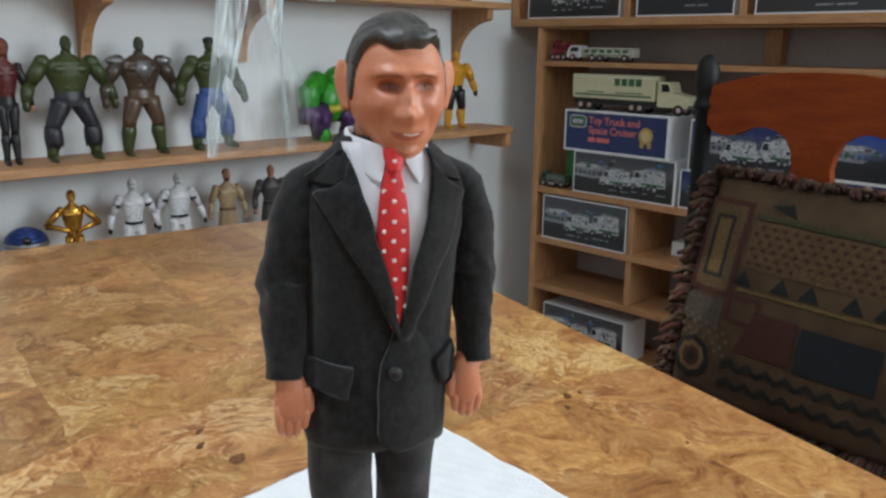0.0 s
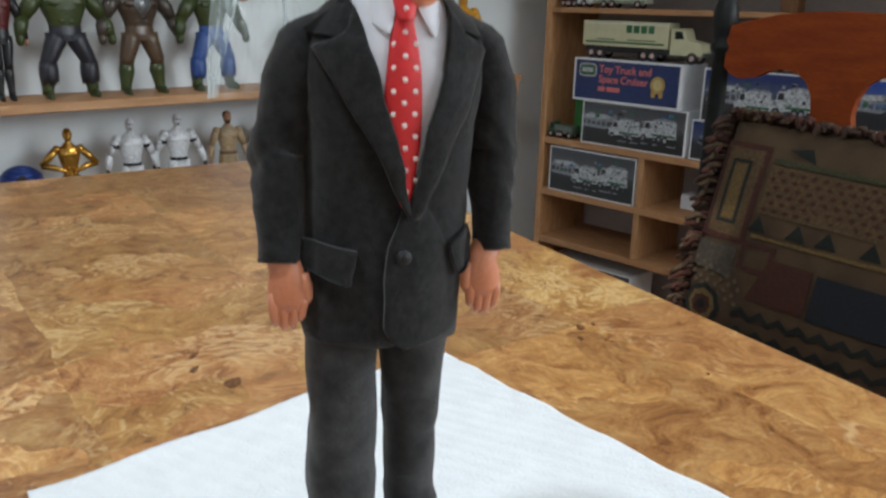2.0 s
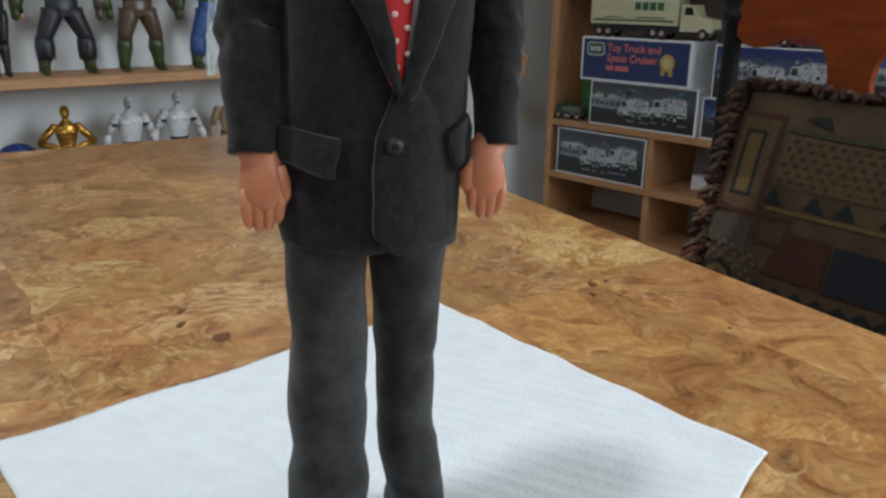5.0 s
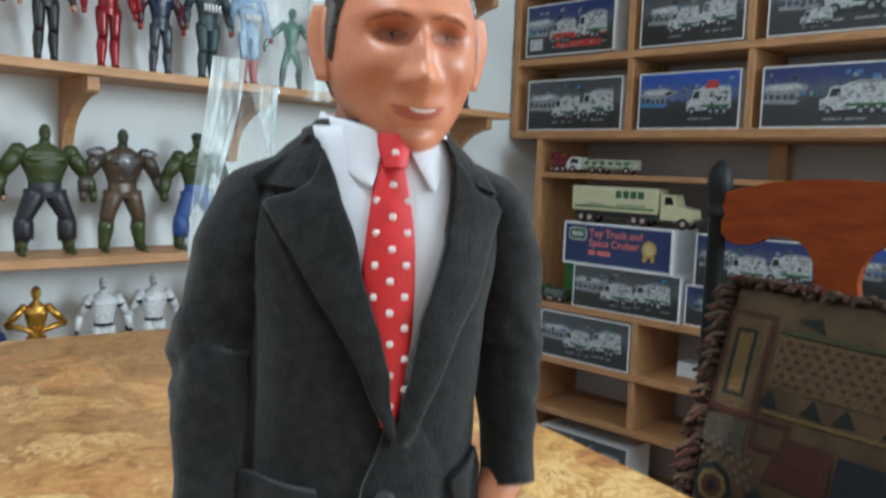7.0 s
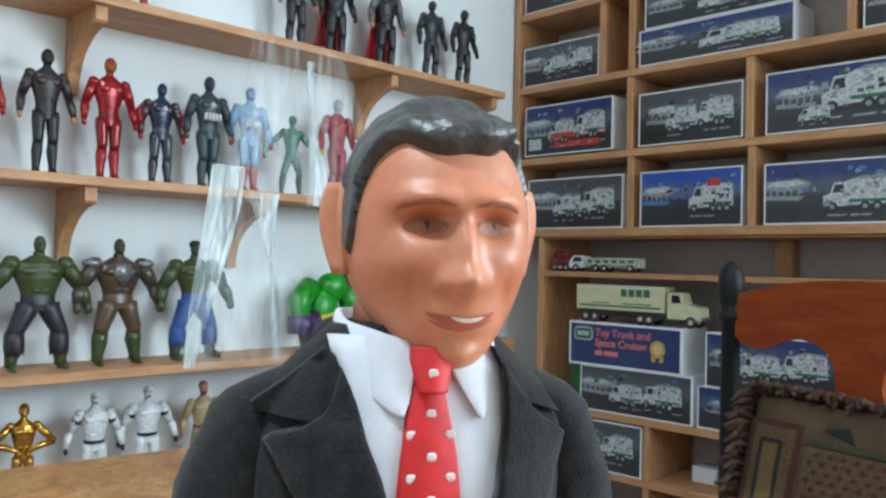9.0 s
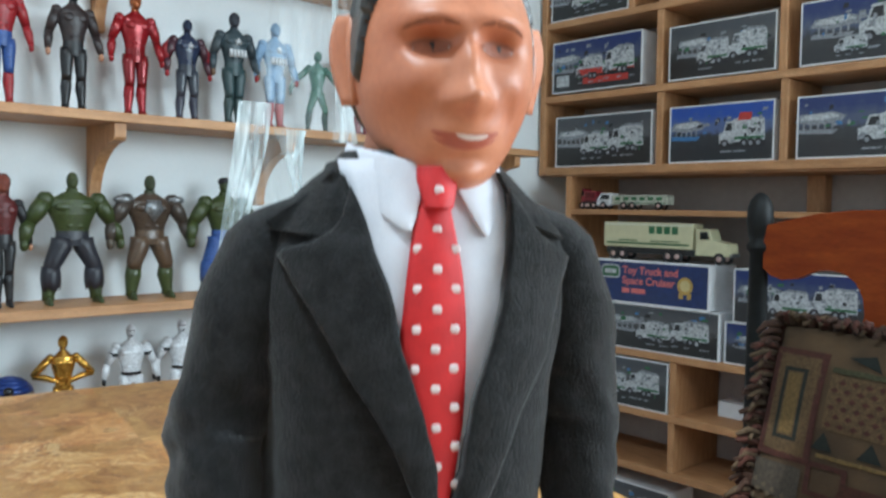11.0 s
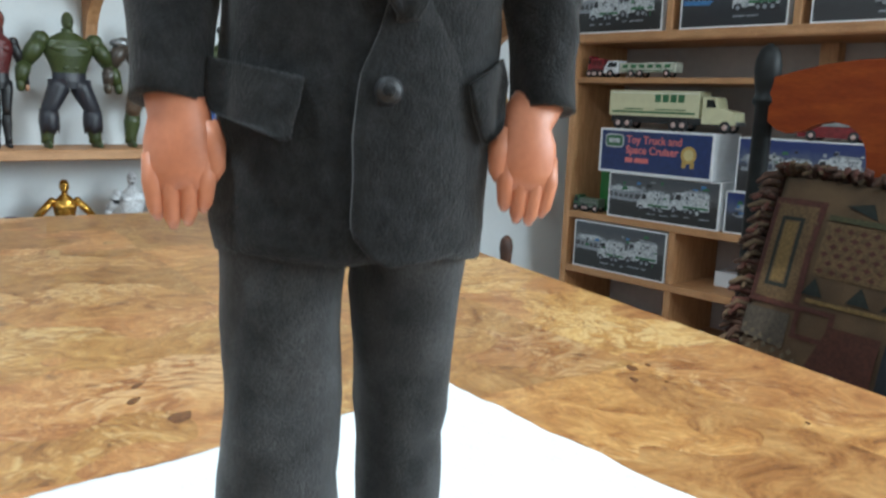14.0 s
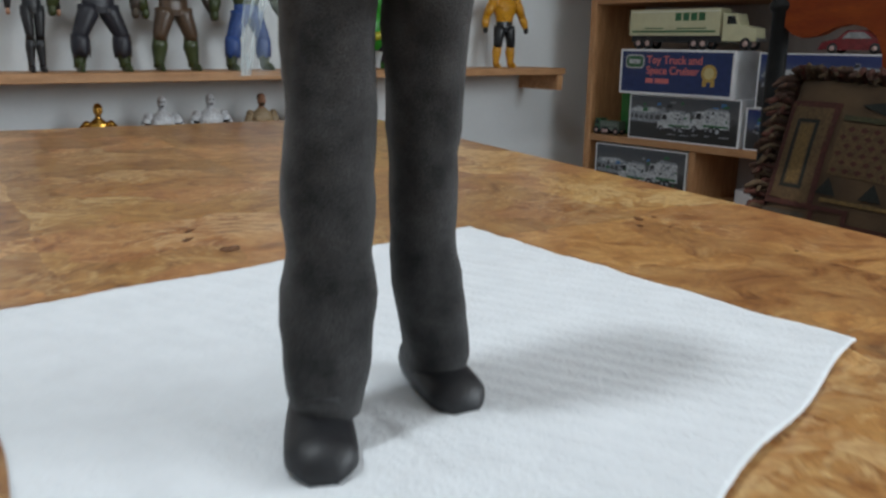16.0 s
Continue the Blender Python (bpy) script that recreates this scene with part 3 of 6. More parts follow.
    # the overlapping front, buttoned once, with a rounded lower corner
    patch(([(9.0, 189), (3.2, 184), (0.4, 175), (-3.2, 168), (-4.6, 156), (-5.3, 145), (-4.6, 136.5), (-1.5, 132.4), (2.5, 130.2)], [(9.6, 188.6), (11.5, 184), (17, 175), (23, 166), (25, 156), (24.5, 146), (23.5, 139), (22, 134.5), (19, 132.0)]), 2.2, SUIT, 0.0022, bulge=0.3, fade=True)
    # pocket flaps, standing a little off the cloth
    patch(([(-31.0, 171.0), (-31.8, 166), (-31.6, 161.0), (-30.6, 160.4)], [(-14.2, 167.4), (-14.8, 162), (-16.4, 155.6), (-18.4, 155.2)]), 2.2, SUIT, 0.0026, bulge=0.8, puff=2.4)
    patch(([(20.2, 167.4), (21.2, 162), (24.4, 155.6), (25.2, 155.0)], [(28.2, 172.8), (29.4, 168), (29.8, 161.0), (29.4, 160.0)]), 2.2, SUIT, 0.0026, bulge=0.8, puff=4.2)
    by = front(0.0017, 0.1653) - 0.0034
    s.ball((0.0017, by, 0.1653), (0.0028, 0.0010, 0.0028), SHOE)
    s.tube([(0.0017, by - 0.0008, 0.1653), (0.0017, by - 0.0014, 0.1653)], [0.0027, 0.0022], SHOE, n=18, axis=(1, 0, 0))
    s.tube([(0.0017, by - 0.0010, 0.1653), (0.0017, by - 0.0016, 0.1653)], [0.0014, 0.0012], SUIT, n=12, axis=(1, 0, 0))

    # sleeves and hands
    for sd, pts, rad in (
        (-1, [(-0.0180, 0.002, 0.2415), (-0.0275, 0.001, 0.2345), (-0.0325, 0.000, 0.222), (-0.0356, 0.000, 0.209), (-0.0386, -0.001, 0.198), (-0.0382, -0.004, 0.186), (-0.0384, -0.007, 0.174), (-0.0388, -0.0095, 0.1615)], [0.0075, 0.0098, 0.0106, 0.0098, 0.0101, 0.0092, 0.0083, 0.0076]),
        (1, [(0.0220, 0.002, 0.2425), (0.0335, 0.001, 0.2350), (0.0378, 0.000, 0.222), (0.0398, 0.000, 0.209), (0.0398, -0.001, 0.198), (0.0394, -0.004, 0.186), (0.0392, -0.007, 0.174), (0.0390, -0.0095, 0.1620)], [0.0075, 0.0098, 0.0107, 0.0099, 0.0096, 0.0087, 0.0078, 0.0069]),
    ):
        rings, m, n = [], 56, 30
        for a in range(m + 1):
            t = a / m * (len(pts) - 1)
            i = min(int(t), len(pts) - 2)
            f = t - i
            p = Vector(pts[i]).lerp(Vector(pts[i + 1]), f)
            g0, g1 = Vector(pts[max(i - 1, 0)]), Vector(pts[min(i + 2, len(pts) - 1)])
            d = (Vector(pts[i + 1]) - Vector(pts[i])).lerp((g1 - g0) / 2, 0.5).normalized()
            u = d.cross(Vector((0, 1, 0))).normalized()
            w = u.cross(d).normalized()
            r = rad[i] * (1 - f) + rad[i + 1] * f
            near = max(0.0, 1 - abs(p.z - 0.196) / 0.026)
            ring_pts = []
            for j in range(n):
                q = 2 * math.pi * j / n
                # folds slant across the inner bend of the elbow
                at = p.z - 0.1975 - 0.006 * math.cos(q + 0.8)
                fold = 1 + 0.16 * near * noise.noise((math.cos(q) * 1.3 + sd * 3, math.sin(q) * 1.3, p.z * 170 + math.cos(q) * 1.6)) + 0.02 * math.sin(3 * q + p.z * 160)
                fold += (0.07 * math.exp(-((at - 0.007) / 0.005) ** 2) - 0.09 * math.exp(-(at / 0.0045) ** 2)) * (0.5 + 0.5 * math.sin(q * sd - 0.6))
                ring_pts.append(p + u * (r * fold * math.cos(q)) + w * (r * 1.12 * fold * math.sin(q)))
            rings.append(ring_pts)
        # the cuff turns in
        rings.append([p + (q - p) * 0.86 + Vector((0, 0, 0.0006)) for q in rings[-1]])
        s.loft(rings, SUIT)
        end = Vector(pts[-1])
        # hand: its back to the front, four fingers side by side, the thumb inwards
        c = end + Vector((0.0016 if sd < 0 else -0.0044, -0.001, 0))
        s.tube([end + Vector((0, 0, 0.004)), c + Vector((0, -0.001, -0.002)), c + Vector((0, -0.002, -0.007)), c + Vector((0, -0.0025, -0.013)), c + Vector((0, -0.0025, -0.0165))], [(0.0056, 0.0052), (0.0060, 0.0050), (0.0068, 0.0047), (0.0069, 0.0041), (0.0058, 0.0032)], SKIN, n=18)
        for i in range(4):
            fx = (-0.0050 + i * 0.0033) * -sd
            ln = (0.0118, 0.0136, 0.0130, 0.0104)[i]
            b = c + Vector((fx, -0.0028, -0.0098))
            s.tube([b, b + Vector((0, -0.0010, -ln * 0.45)), b + Vector((-fx * 0.10, 0.0002, -ln * 0.9)), b + Vector((-fx * 0.14, 0.0012, -ln - 0.0010))], [0.0021, 0.0021, 0.0018, 0.0008], SKIN, n=10)
        b = c + Vector((-0.0050 * sd, -0.0016, -0.004))
        s.tube([b, b + Vector((-0.0014 * sd, -0.0012, -0.004)), b + Vector((-0.0016 * sd, -0.0016, -0.0085)), b + Vector((-0.0012 * sd, -0.0012, -0.0108))], [0.0028, 0.0025, 0.0021, 0.0010], SKIN, n=10)

    # head
    hx, hy, hz = 0.0072, -0.0030, 0.2744
    s.tube([(0.0040, 0.003, 0.246), (0.0045, 0.003, 0.256), (0.0075, 0.001, 0.264)], [0.0128, 0.0126, 0.0130], SKIN, n=22)

    def g(x, z, cx, cz, sx, sz):
        return math.exp(-((x - cx) / sx) ** 2 - ((z - cz) / sz) ** 2)

    def skull(az, el):
        """A place on the head in millimetres; az 0 is the front."""
        ce, z = math.cos(el), math.sin(el)
        fr = 0.5 + 0.5 * math.cos(az)
        if z < 0:
            ce = ce ** (1.0 - 0.68 * fr)
        x, y = math.sin(az) * ce, -math.cos(az) * ce
        px = 18.7 * math.copysign(abs(x) ** 0.95, x)
        py = (21.5 if y < 0 else 25.0) * math.copysign(abs(y) ** 0.94, y)
        pz = (25.4 if z > 0 else 23.0 + 4.2 * fr) * z
        if pz < -6:
            k = min(1.0, (-6 - pz) / 24)
            px *= 1 - 0.33 * k ** 1.3
            if y > 0:
                py *= 1 - 0.45 * k
        if pz > 14:
            px *= 1 + 0.03 * (pz - 14) / 13
        if y < 0.15:
            w = min(1.0, (0.15 - y) * 2)
            a = abs(px)
            d = 5.8 * g(px, pz, 0, -9.6, 3.1, 3.0) + 3.2 * g(px, pz, 0, -3.6, 2.3, 5.0) + 1.5 * g(a, pz, 3.3, -10.0, 1.8, 1.8)
            d += 2.3 * g(a, pz, 7.0, 5.4, 6.0, 2.2) - 4.3 * g(a, pz, 6.6, 0.9, 4.3, 2.5) + 1.7 * g(a, pz, 10.0, -6.5, 4.6, 4.2)
            d += 1.3 * g(px, pz, 0, -15.2, 7.0, 3.0) - 0.8 * g(a, pz, 8.8, -12.5, 1.3, 4.0) - 0.9 * g(px, pz, 0, -20.6, 5.0, 1.6)
            d += 1.9 * g(px, pz, 0, -23.8, 5.0, 3.0)
            py -= d * w
        return Vector((px, py, pz)) / 1000

    nu, nv = 140, 100
    grid, where = [], []
    for b in range(nv + 1):
        el = -math.pi / 2 + math.pi * b / nv
        for a in range(nu):
            p = skull(2 * math.pi * a / nu, el)
            where.append(p * 1000)
            grid.append((hx + p.x, hy + p.y, hz + p.z))
    # a warmer, darker tint round the eyes, on the cheeks, under the nose and below the lip
    first = s.add(grid, [(b * nu + a, b * nu + (a + 1) % nu, (b + 1) * nu + (a + 1) % nu, (b + 1) * nu + a) for b in range(nv) for a in range(nu)], SKIN)
    face_tint = []
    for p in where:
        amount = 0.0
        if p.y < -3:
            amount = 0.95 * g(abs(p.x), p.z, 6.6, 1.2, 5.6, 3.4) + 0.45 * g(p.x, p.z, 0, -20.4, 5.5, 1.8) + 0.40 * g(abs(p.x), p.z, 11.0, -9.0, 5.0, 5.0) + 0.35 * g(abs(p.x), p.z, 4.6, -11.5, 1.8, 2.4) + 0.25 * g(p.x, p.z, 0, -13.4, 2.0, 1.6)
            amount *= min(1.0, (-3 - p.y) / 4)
        face_tint.append(min(1.0, amount))
    table_of = np.array([tuple(p) for p in where if p.y < -4])

    def face_y(x, z):
        """The face's depth at x, z, in millimetres, from the nearest places."""
        d = (table_of[:, 0] - x) ** 2 + (table_of[:, 2] - z) ** 2 + 0.02
        i = np.argsort(d)[:5]
        wgt = 1 / d[i]
        return float((table_of[i, 1] * wgt).sum() / wgt.sum())

    def painted(cx, half, zmid, curve, thick, k, off=0.12, rise=0.0):
        """A painted sliver on the face: centre, half length, height, upward curve, half thickness."""
        up, dn = [], []
        for i in range(17):
            t = i / 8 - 1
            x, z = cx + half * t, zmid + curve * t * t + rise * t
            w = thick * math.sqrt(max(0.02, 1 - t * t))
            for row, zz in ((up, z + w), (dn, z - w)):
                row.append((hx + x / 1000, hy + (face_y(x, zz) - off) / 1000, hz + zz / 1000))
        mid = [tuple((u[q] + v[q]) / 2 - (0.00012 if q == 1 else 0) for q in range(3)) for u, v in zip(up, dn)]
        s.loft([up, mid, dn], k, caps=False, closed=False)

    painted(0, 6.6, -17.0, 1.6, 0.95, LIP, 0.10)
    painted(0, 6.2, -18.3, 1.7, 0.55, LIP, 0.05)
    painted(0.9, 3.3, -16.7, 0.6, 0.45, TEETH_GLINT, 0.30)
    for sx in (-1, 1):
        painted(sx * 7.0, 5.0, 4.6, -0.9, 0.50, BROW, 0.12, rise=sx * -0.3)
        painted(sx * 6.6, 3.6, 0.3, 0.1, 1.4, BROW, 0.10)
        painted(sx * 6.6, 3.3, 0.4, -0.3, 0.95, EYEW, 0.22)
        painted(sx * 6.6, 3.7, 1.6, -0.8, 0.42, BROW, 0.38)
        painted(sx * 6.6 + 0.4, 1.15, 0.5, 0.0, 1.0, IRIS, 0.46)
        # small white glint painted on each iris, in the teeth's white
        painted(sx * 6.6 + 0.8, 0.32, 0.95, 0.0, 0.28, TEETH_GLINT, 0.62)
    # ears
    for sx in (-1, 1):
        rows = []
        for a in range(11):
            t = a / 10
            zz = -9.0 + 18.5 * t
            w = 4.3 * math.sin(math.pi * (0.12 + 0.80 * t)) ** 0.7
            out = 1.3 + 2.8 * math.sin(math.pi * (0.15 + 0.7 * t)) * (0.45 + 0.6 * t)
            rows.append([(hx + sx * (17.0 + (1.10 if sx < 0 else 1.55) * out * f + 0.7 * abs(h)) / 1000, hy + (0.2 + w * h + 1.4 * t) / 1000, hz + zz / 1000) for f, h in ((-0.3, -0.6), (0.5, -0.9), (0.75, -0.4), (0.55, 0.0), (1.25, 0.55), (1.35, 0.95), (1.0, 1.1), (0.2, 0.7))])
        s.loft(rows, SKIN)
    # moulded hair: combed strands over the skull, parted on the doll's left
    hairline = ((-40, 12.6), (-18, 12.6), (-13.5, 12.0), (-10.0, 8.5), (-7.5, -3.0), (-5.5, -6.5), (-3.5, -5.5), (-2.0, 6.0), (6.0, 7.5), (8.5, -6.0), (10.0, -14.0), (40, -17.0))

    def line_at(y):
        for (y0, z0), (y1, z1) in zip(hairline, hairline[1:]):
            if y <= y1:
                return z0 + (z1 - z0) * (y - y0) / (y1 - y0)
        return hairline[-1][1]

    hu, hv = 220, 130
    hair, keep = [], []
    for b in range(hv + 1):
        el = -0.75 + (math.pi / 2 + 0.75) * b / hv
        for a in range(hu):
            az = 2 * math.pi * a / hu
            p = skull(az, el)
            x, y, z = p.x * 1000, p.y * 1000, p.z * 1000
            depth = z - line_at(y) - ((0.026 if x < 0 else 0.036) * (x - 0.5) ** 2 + 0.5 * math.sin(x * 0.55 + 0.8)) * min(1.0, max(0.0, (-8 - y) / 4))
            inner = min(1.0, max(0.0, depth / 2.6))
            inner = inner * inner * (3 - 2 * inner)
            comb = x * 0.9 + y * 0.55
            strand = 0.20 * math.sin(comb * 1.7 + 1.6 * math.sin(y * 0.22)) + 0.45 * noise.noise((x * 0.12 + y * 0.05, y * 0.10 - x * 0.30, z * 0.10))
            strand *= 0.25 + 0.75 * min(1.0, max(0.0, (z - 12) / 8))
            swell = 1.2 + 0.9 * min(1.0, max(0.0, (z - 6) / 12))
            if y < 4 and z > 8:
                swell += 2.6 * math.exp(-((depth - 4.5) / 4.0) ** 2) * (0.75 + 0.35 * math.sin(x * 0.16 + 0.2)) * min(1, max(0, (4 - y) / 12))
            swell *= 1 - 0.75 * min(1.0, max(0.0, (x - 9.5) / 5))
            strand *= 1 - 0.8 * min(1.0, max(0.0, (x - 9.5) / 5))
            cut = 0.7 * math.exp(-((x - 10.5) / 0.9) ** 2) * (1 if y < 6 and z > 12 else 0)
            h = (-1.0 + inner * (1.0 + swell + strand - cut)) / 1000
            nrm = Vector((p.x / 0.0196 ** 2, p.y / 0.024 ** 2, p.z / 0.028 ** 2)).normalized()
            q = p + nrm * h
            hair.append((hx + q.x, hy + q.y, hz + q.z))
            keep.append(depth > -2.0)
    s.add(hair, [q for q in ((b * hu + a, b * hu + (a + 1) % hu, (b + 1) * hu + (a + 1) % hu, (b + 1) * hu + a) for b in range(hv) for a in range(hu)) if all(keep[i] for i in q)], HAIR)
    # soft wrinkles in the cloth
    cloth = set()
    for q, k in zip(s.f, s.k):
        if k in (SUIT, PANTS):
            cloth.update(q)
    for i in cloth:
        p = Vector(s.v[i])
        w = noise.noise_vector(p * 48.0) * 0.0015 + noise.noise_vector(Vector((p.x * 70, p.y * 70, p.z * 160 + p.x * 60))) * 0.0005
        s.v[i] = tuple(p + Vector((w.x, w.y, w.z * 0.4)))
    mats = [M_SUIT, M_PANTS, M_SHIRT, M_TIE, M_DOT, M_SKIN, M_HAIR, M_SHOE, M_EYEW, M_IRIS, M_TEETH_GLINT, M_BROW, M_LIP]
    ob = new("doll", s.mesh("doll", mats))
    tint = ob.data.attributes.new("face_tint", "FLOAT", "POINT")
    tint.data.foreach_set("value", [0.0] * first + face_tint + [0.0] * (len(s.v) - first - len(face_tint)))
    ob.matrix_basis = pose(0.402, 0.495, TOP + 0.0016, 0, 0, -28)
    return tagged(ob, "twelve inch doll in charcoal suit, white shirt and red dotted tie", "doll")


doll()

# ---- shelves on the north wall ----
YF = 1.878


def wall_shelf(z, x1, brackets, label):
    e = thing("wall_shelf", pose(0, 0, 0), label, "shelf", "figure shelves")
    board("board", (-0.9, YF, z - 0.018), (x1, YN - 0.001, z), M_PINEX, e)
    for bx in brackets:
        if bx < -1:
            board("bracket", (-bx - 0.011, YF + 0.006, z - 0.062), (-bx + 0.011, YN - 0.001, z - 0.0185), M_PINEX, e, "short block under the shelf end")
            continue
        s = Shape()
        # curved bracket cut from a board: profile in y, z
        prof = [(YN - 0.001, z - 0.019), (YF + 0.015, z - 0.019), (YF + 0.015, z - 0.045)]
        for i in range(9):
            t = i / 8
            prof.append((YF + 0.02 + (YN - YF - 0.035) * (1 - (1 - t) ** 2), z - 0.05 - 0.115 * t ** 1.5))
        prof.append((YN - 0.001, z - 0.168))
        n = len(prof)
        s.add([(-0.011, y, q) for y, q in prof] + [(0.011, y, q) for y, q in prof], [tuple(range(n)), tuple(reversed(range(n, 2 * n)))] + [(i, (i + 1) % n, n + (i + 1) % n, n + i) for i in range(n)])
        part("bracket", s, M_PINEZ, e, smooth=False, m=pose(bx, 0, 0))
    return e


Z_LOW, Z1, Z2, Z3 = 0.556, 0.808, 1.165, 1.503
wall_shelf(Z_LOW, 1.60, (0.40, 1.50), "low pine wall shelf with small figures")
wall_shelf(Z1, 2.085, (0.30, -2.070), "pine wall shelf carrying broad figures")
wall_shelf(Z2, 2.06, (0.885, 1.255, 1.985), "pine wall shelf on curved brackets, carrying slim figures")
wall_shelf(Z3, 2.02, (0.895, 1.62, 1.99), "upper pine wall shelf with caped figures")


# ---- figures ----
PLASTIC = {}


def plastic(c, rough=0.42, metal=0.0):
    key = (c, rough, metal)
    if key not in PLASTIC:
        PLASTIC[key] = mat("figure_plastic", tuple(q * 0.82 for q in c), rough, metal, vary=0.3, scale=70, fine=500, bump=0.08)
    return PLASTIC[key]


BLACK, GREY, RED, BLUE, NAVY, GREEN, DKGREEN, GOLD, WHITE, BROWN, TAN, SKINC, SKYB, PURPLE, YELLOW, SILVER = (
    (0.012, 0.012, 0.014), (0.12, 0.12, 0.12), (0.30, 0.012, 0.018), (0.03, 0.08, 0.28), (0.015, 0.025, 0.06), (0.046, 0.062, 0.016), (0.022, 0.05, 0.035), (0.62, 0.33, 0.06), (0.74, 0.75, 0.77), (0.16, 0.085, 0.04), (0.42, 0.30, 0.17), (0.48, 0.24, 0.14), (0.25, 0.38, 0.55), (0.07, 0.025, 0.11), (0.65, 0.30, 0.015), (0.3, 0.31, 0.32))


def figure(x, z, h, head, chest, arm, hand, leg, boot, label, broad=1.0, belt=None, arms=0.0, pose_arm=0.0, cape=None, gloss=0.42, metal=0.0, turn=0.0, y=1.955, stance=1.0, extra="", group="shelf figures"):
    """A standing plastic figure as one plain mesh, one unit high before scaling; -y is its front."""
    s = Shape()
    b = broad
    cols = [head, chest, arm, hand, leg, boot, belt or leg]
    # legs and feet
    for sd in (-1, 1):
        hx, kx, fx = 0.055 * b * sd, 0.075 * b * sd * stance, 0.085 * b * sd * stance
        s.tube([(hx, 0, 0.50), (hx * 1.05, -0.005, 0.44), (kx, -0.012, 0.29), (kx, -0.008, 0.25)], [0.054 * b, 0.056 * b, 0.043 * b, 0.040 * b], 4, n=12)
        s.tube([(kx, -0.008, 0.27), (kx * 1.02, 0.008, 0.19), (fx, 0.004, 0.07), (fx, 0.004, 0.03)], [0.040 * b, 0.046 * b, 0.031 * b, 0.032 * b], 5, n=12)
        s.tube([(fx, 0.03, 0.022), (fx, -0.01, 0.024), (fx * 1.04, -0.055 * b, 0.017), (fx * 1.05, -0.085 * b, 0.012)], [(0.022 * b, 0.022), (0.032 * b, 0.024), (0.033 * b, 0.017), (0.018 * b, 0.010)], 5, n=10)
    # torso
    rows = ((0.44, 0.070, 0.060, 6), (0.49, 0.088, 0.064, 6), (0.53, 0.087, 0.060, 6), (0.555, 0.086, 0.058, 1), (0.61, 0.097, 0.066, 1), (0.68, 0.120, 0.076, 1), (0.74, 0.133, 0.078, 1), (0.79, 0.120, 0.066, 1), (0.825, 0.070, 0.050, 1), (0.85, 0.040, 0.040, 1))
    for (z0, a0, d0, k0), (z1, a1, d1, _) in zip(rows, rows[1:]):
        s.loft([[(a * b * math.cos(q), d * (0.6 + 0.4 * b) * math.sin(q), zz) for q in (2 * math.pi * j / 16 for j in range(16))] for zz, a, d in ((z0, a0, d0), (z1, a1, d1))], k0, caps=False)
    # chest muscles
    for sd in (-1, 1):
        s.ball((0.05 * b * sd, -0.058 * (0.6 + 0.4 * b), 0.735), (0.054 * b, 0.022, 0.036), 1, nu=10, nv=6)
    # belly and thigh moulding
    for i in range(3):
        for sd in (-1, 1):
            s.ball((0.024 * b * sd, -0.054 * (0.6 + 0.4 * b), 0.672 - i * 0.040), (0.024 * b, 0.014, 0.019), 1, nu=8, nv=5)
    # arms
    for sd in (-1, 1):
        o = 0.02 + arms
        sh = (0.135 * b * sd, 0.0, 0.785)
        el = ((0.175 * b + o) * sd, 0.01, 0.615)
        wr = ((0.185 * b + o * (1.6 if pose_arm == 0 else -1.0)) * sd, -0.035 - 0.05 * pose_arm, 0.475 + 0.10 * pose_arm)
        s.ball(sh, (0.046 * b, 0.048 * b, 0.048 * b), 2, nu=10, nv=7)
        s.tube([sh, ((sh[0] + el[0]) / 2, 0.0, 0.70), el], [0.043 * b, 0.046 * b, 0.034 * b], 2, n=10)
        s.tube([el, ((wr[0] + el[0]) / 2, -0.012, (wr[2] + el[2]) / 2 + 0.01), wr], [0.035 * b, 0.038 * b, 0.024 * b], 2, n=10)
        s.ball((wr[0], wr[1] - 0.005, wr[2] - 0.022), (0.022 * b, 0.030 * b, 0.036 * b), 3, nu=9, nv=6)
    # neck and head
    s.tube([(0, 0.004, 0.82), (0, 0.0, 0.88)], [0.036 * b ** 0.7, 0.032 * b ** 0.7], 0, n=10)
    hb = 1.0 / b ** 0.25
    s.ball((0, -0.008, 0.932), (0.046 * hb, 0.056 * hb, 0.068), 0, nu=14, nv=10)
    s.ball((0, -0.030, 0.905), (0.030 * hb, 0.036 * hb, 0.036), 0, nu=10, nv=7)
    # brow, nose and a face a shade off the crown
    s.ball((0, -0.058 * hb, 0.952), (0.032 * hb, 0.010, 0.008), 0, nu=8, nv=5)
    s.ball((0, -0.066 * hb, 0.930), (0.008, 0.010, 0.014), 0, nu=8, nv=5)
    mats = [plastic(c, gloss, metal) for c in cols]
    if cape:
        mats.append(plastic(cape, 0.7))
        k = len(mats) - 1
        rows = []
        for a in range(9):
            t = a / 8
            zz = 0.83 - 0.76 * t
            w = 0.10 + 0.10 * t
            rows.append([(w * math.sin(q), 0.055 + 0.06 * t + 0.035 * math.cos(q) + 0.012 * math.cos(q * 7), zz) for q in (-1.5 + 3.0 * j / 18 for j in range(19))] + [(w * 0.93 * math.sin(q), 0.046 + 0.06 * t + 0.03 * math.cos(q) + 0.012 * math.cos(q * 7), zz) for q in (1.5 - 3.0 * j / 18 for j in range(19))])
        s.loft(rows, k)
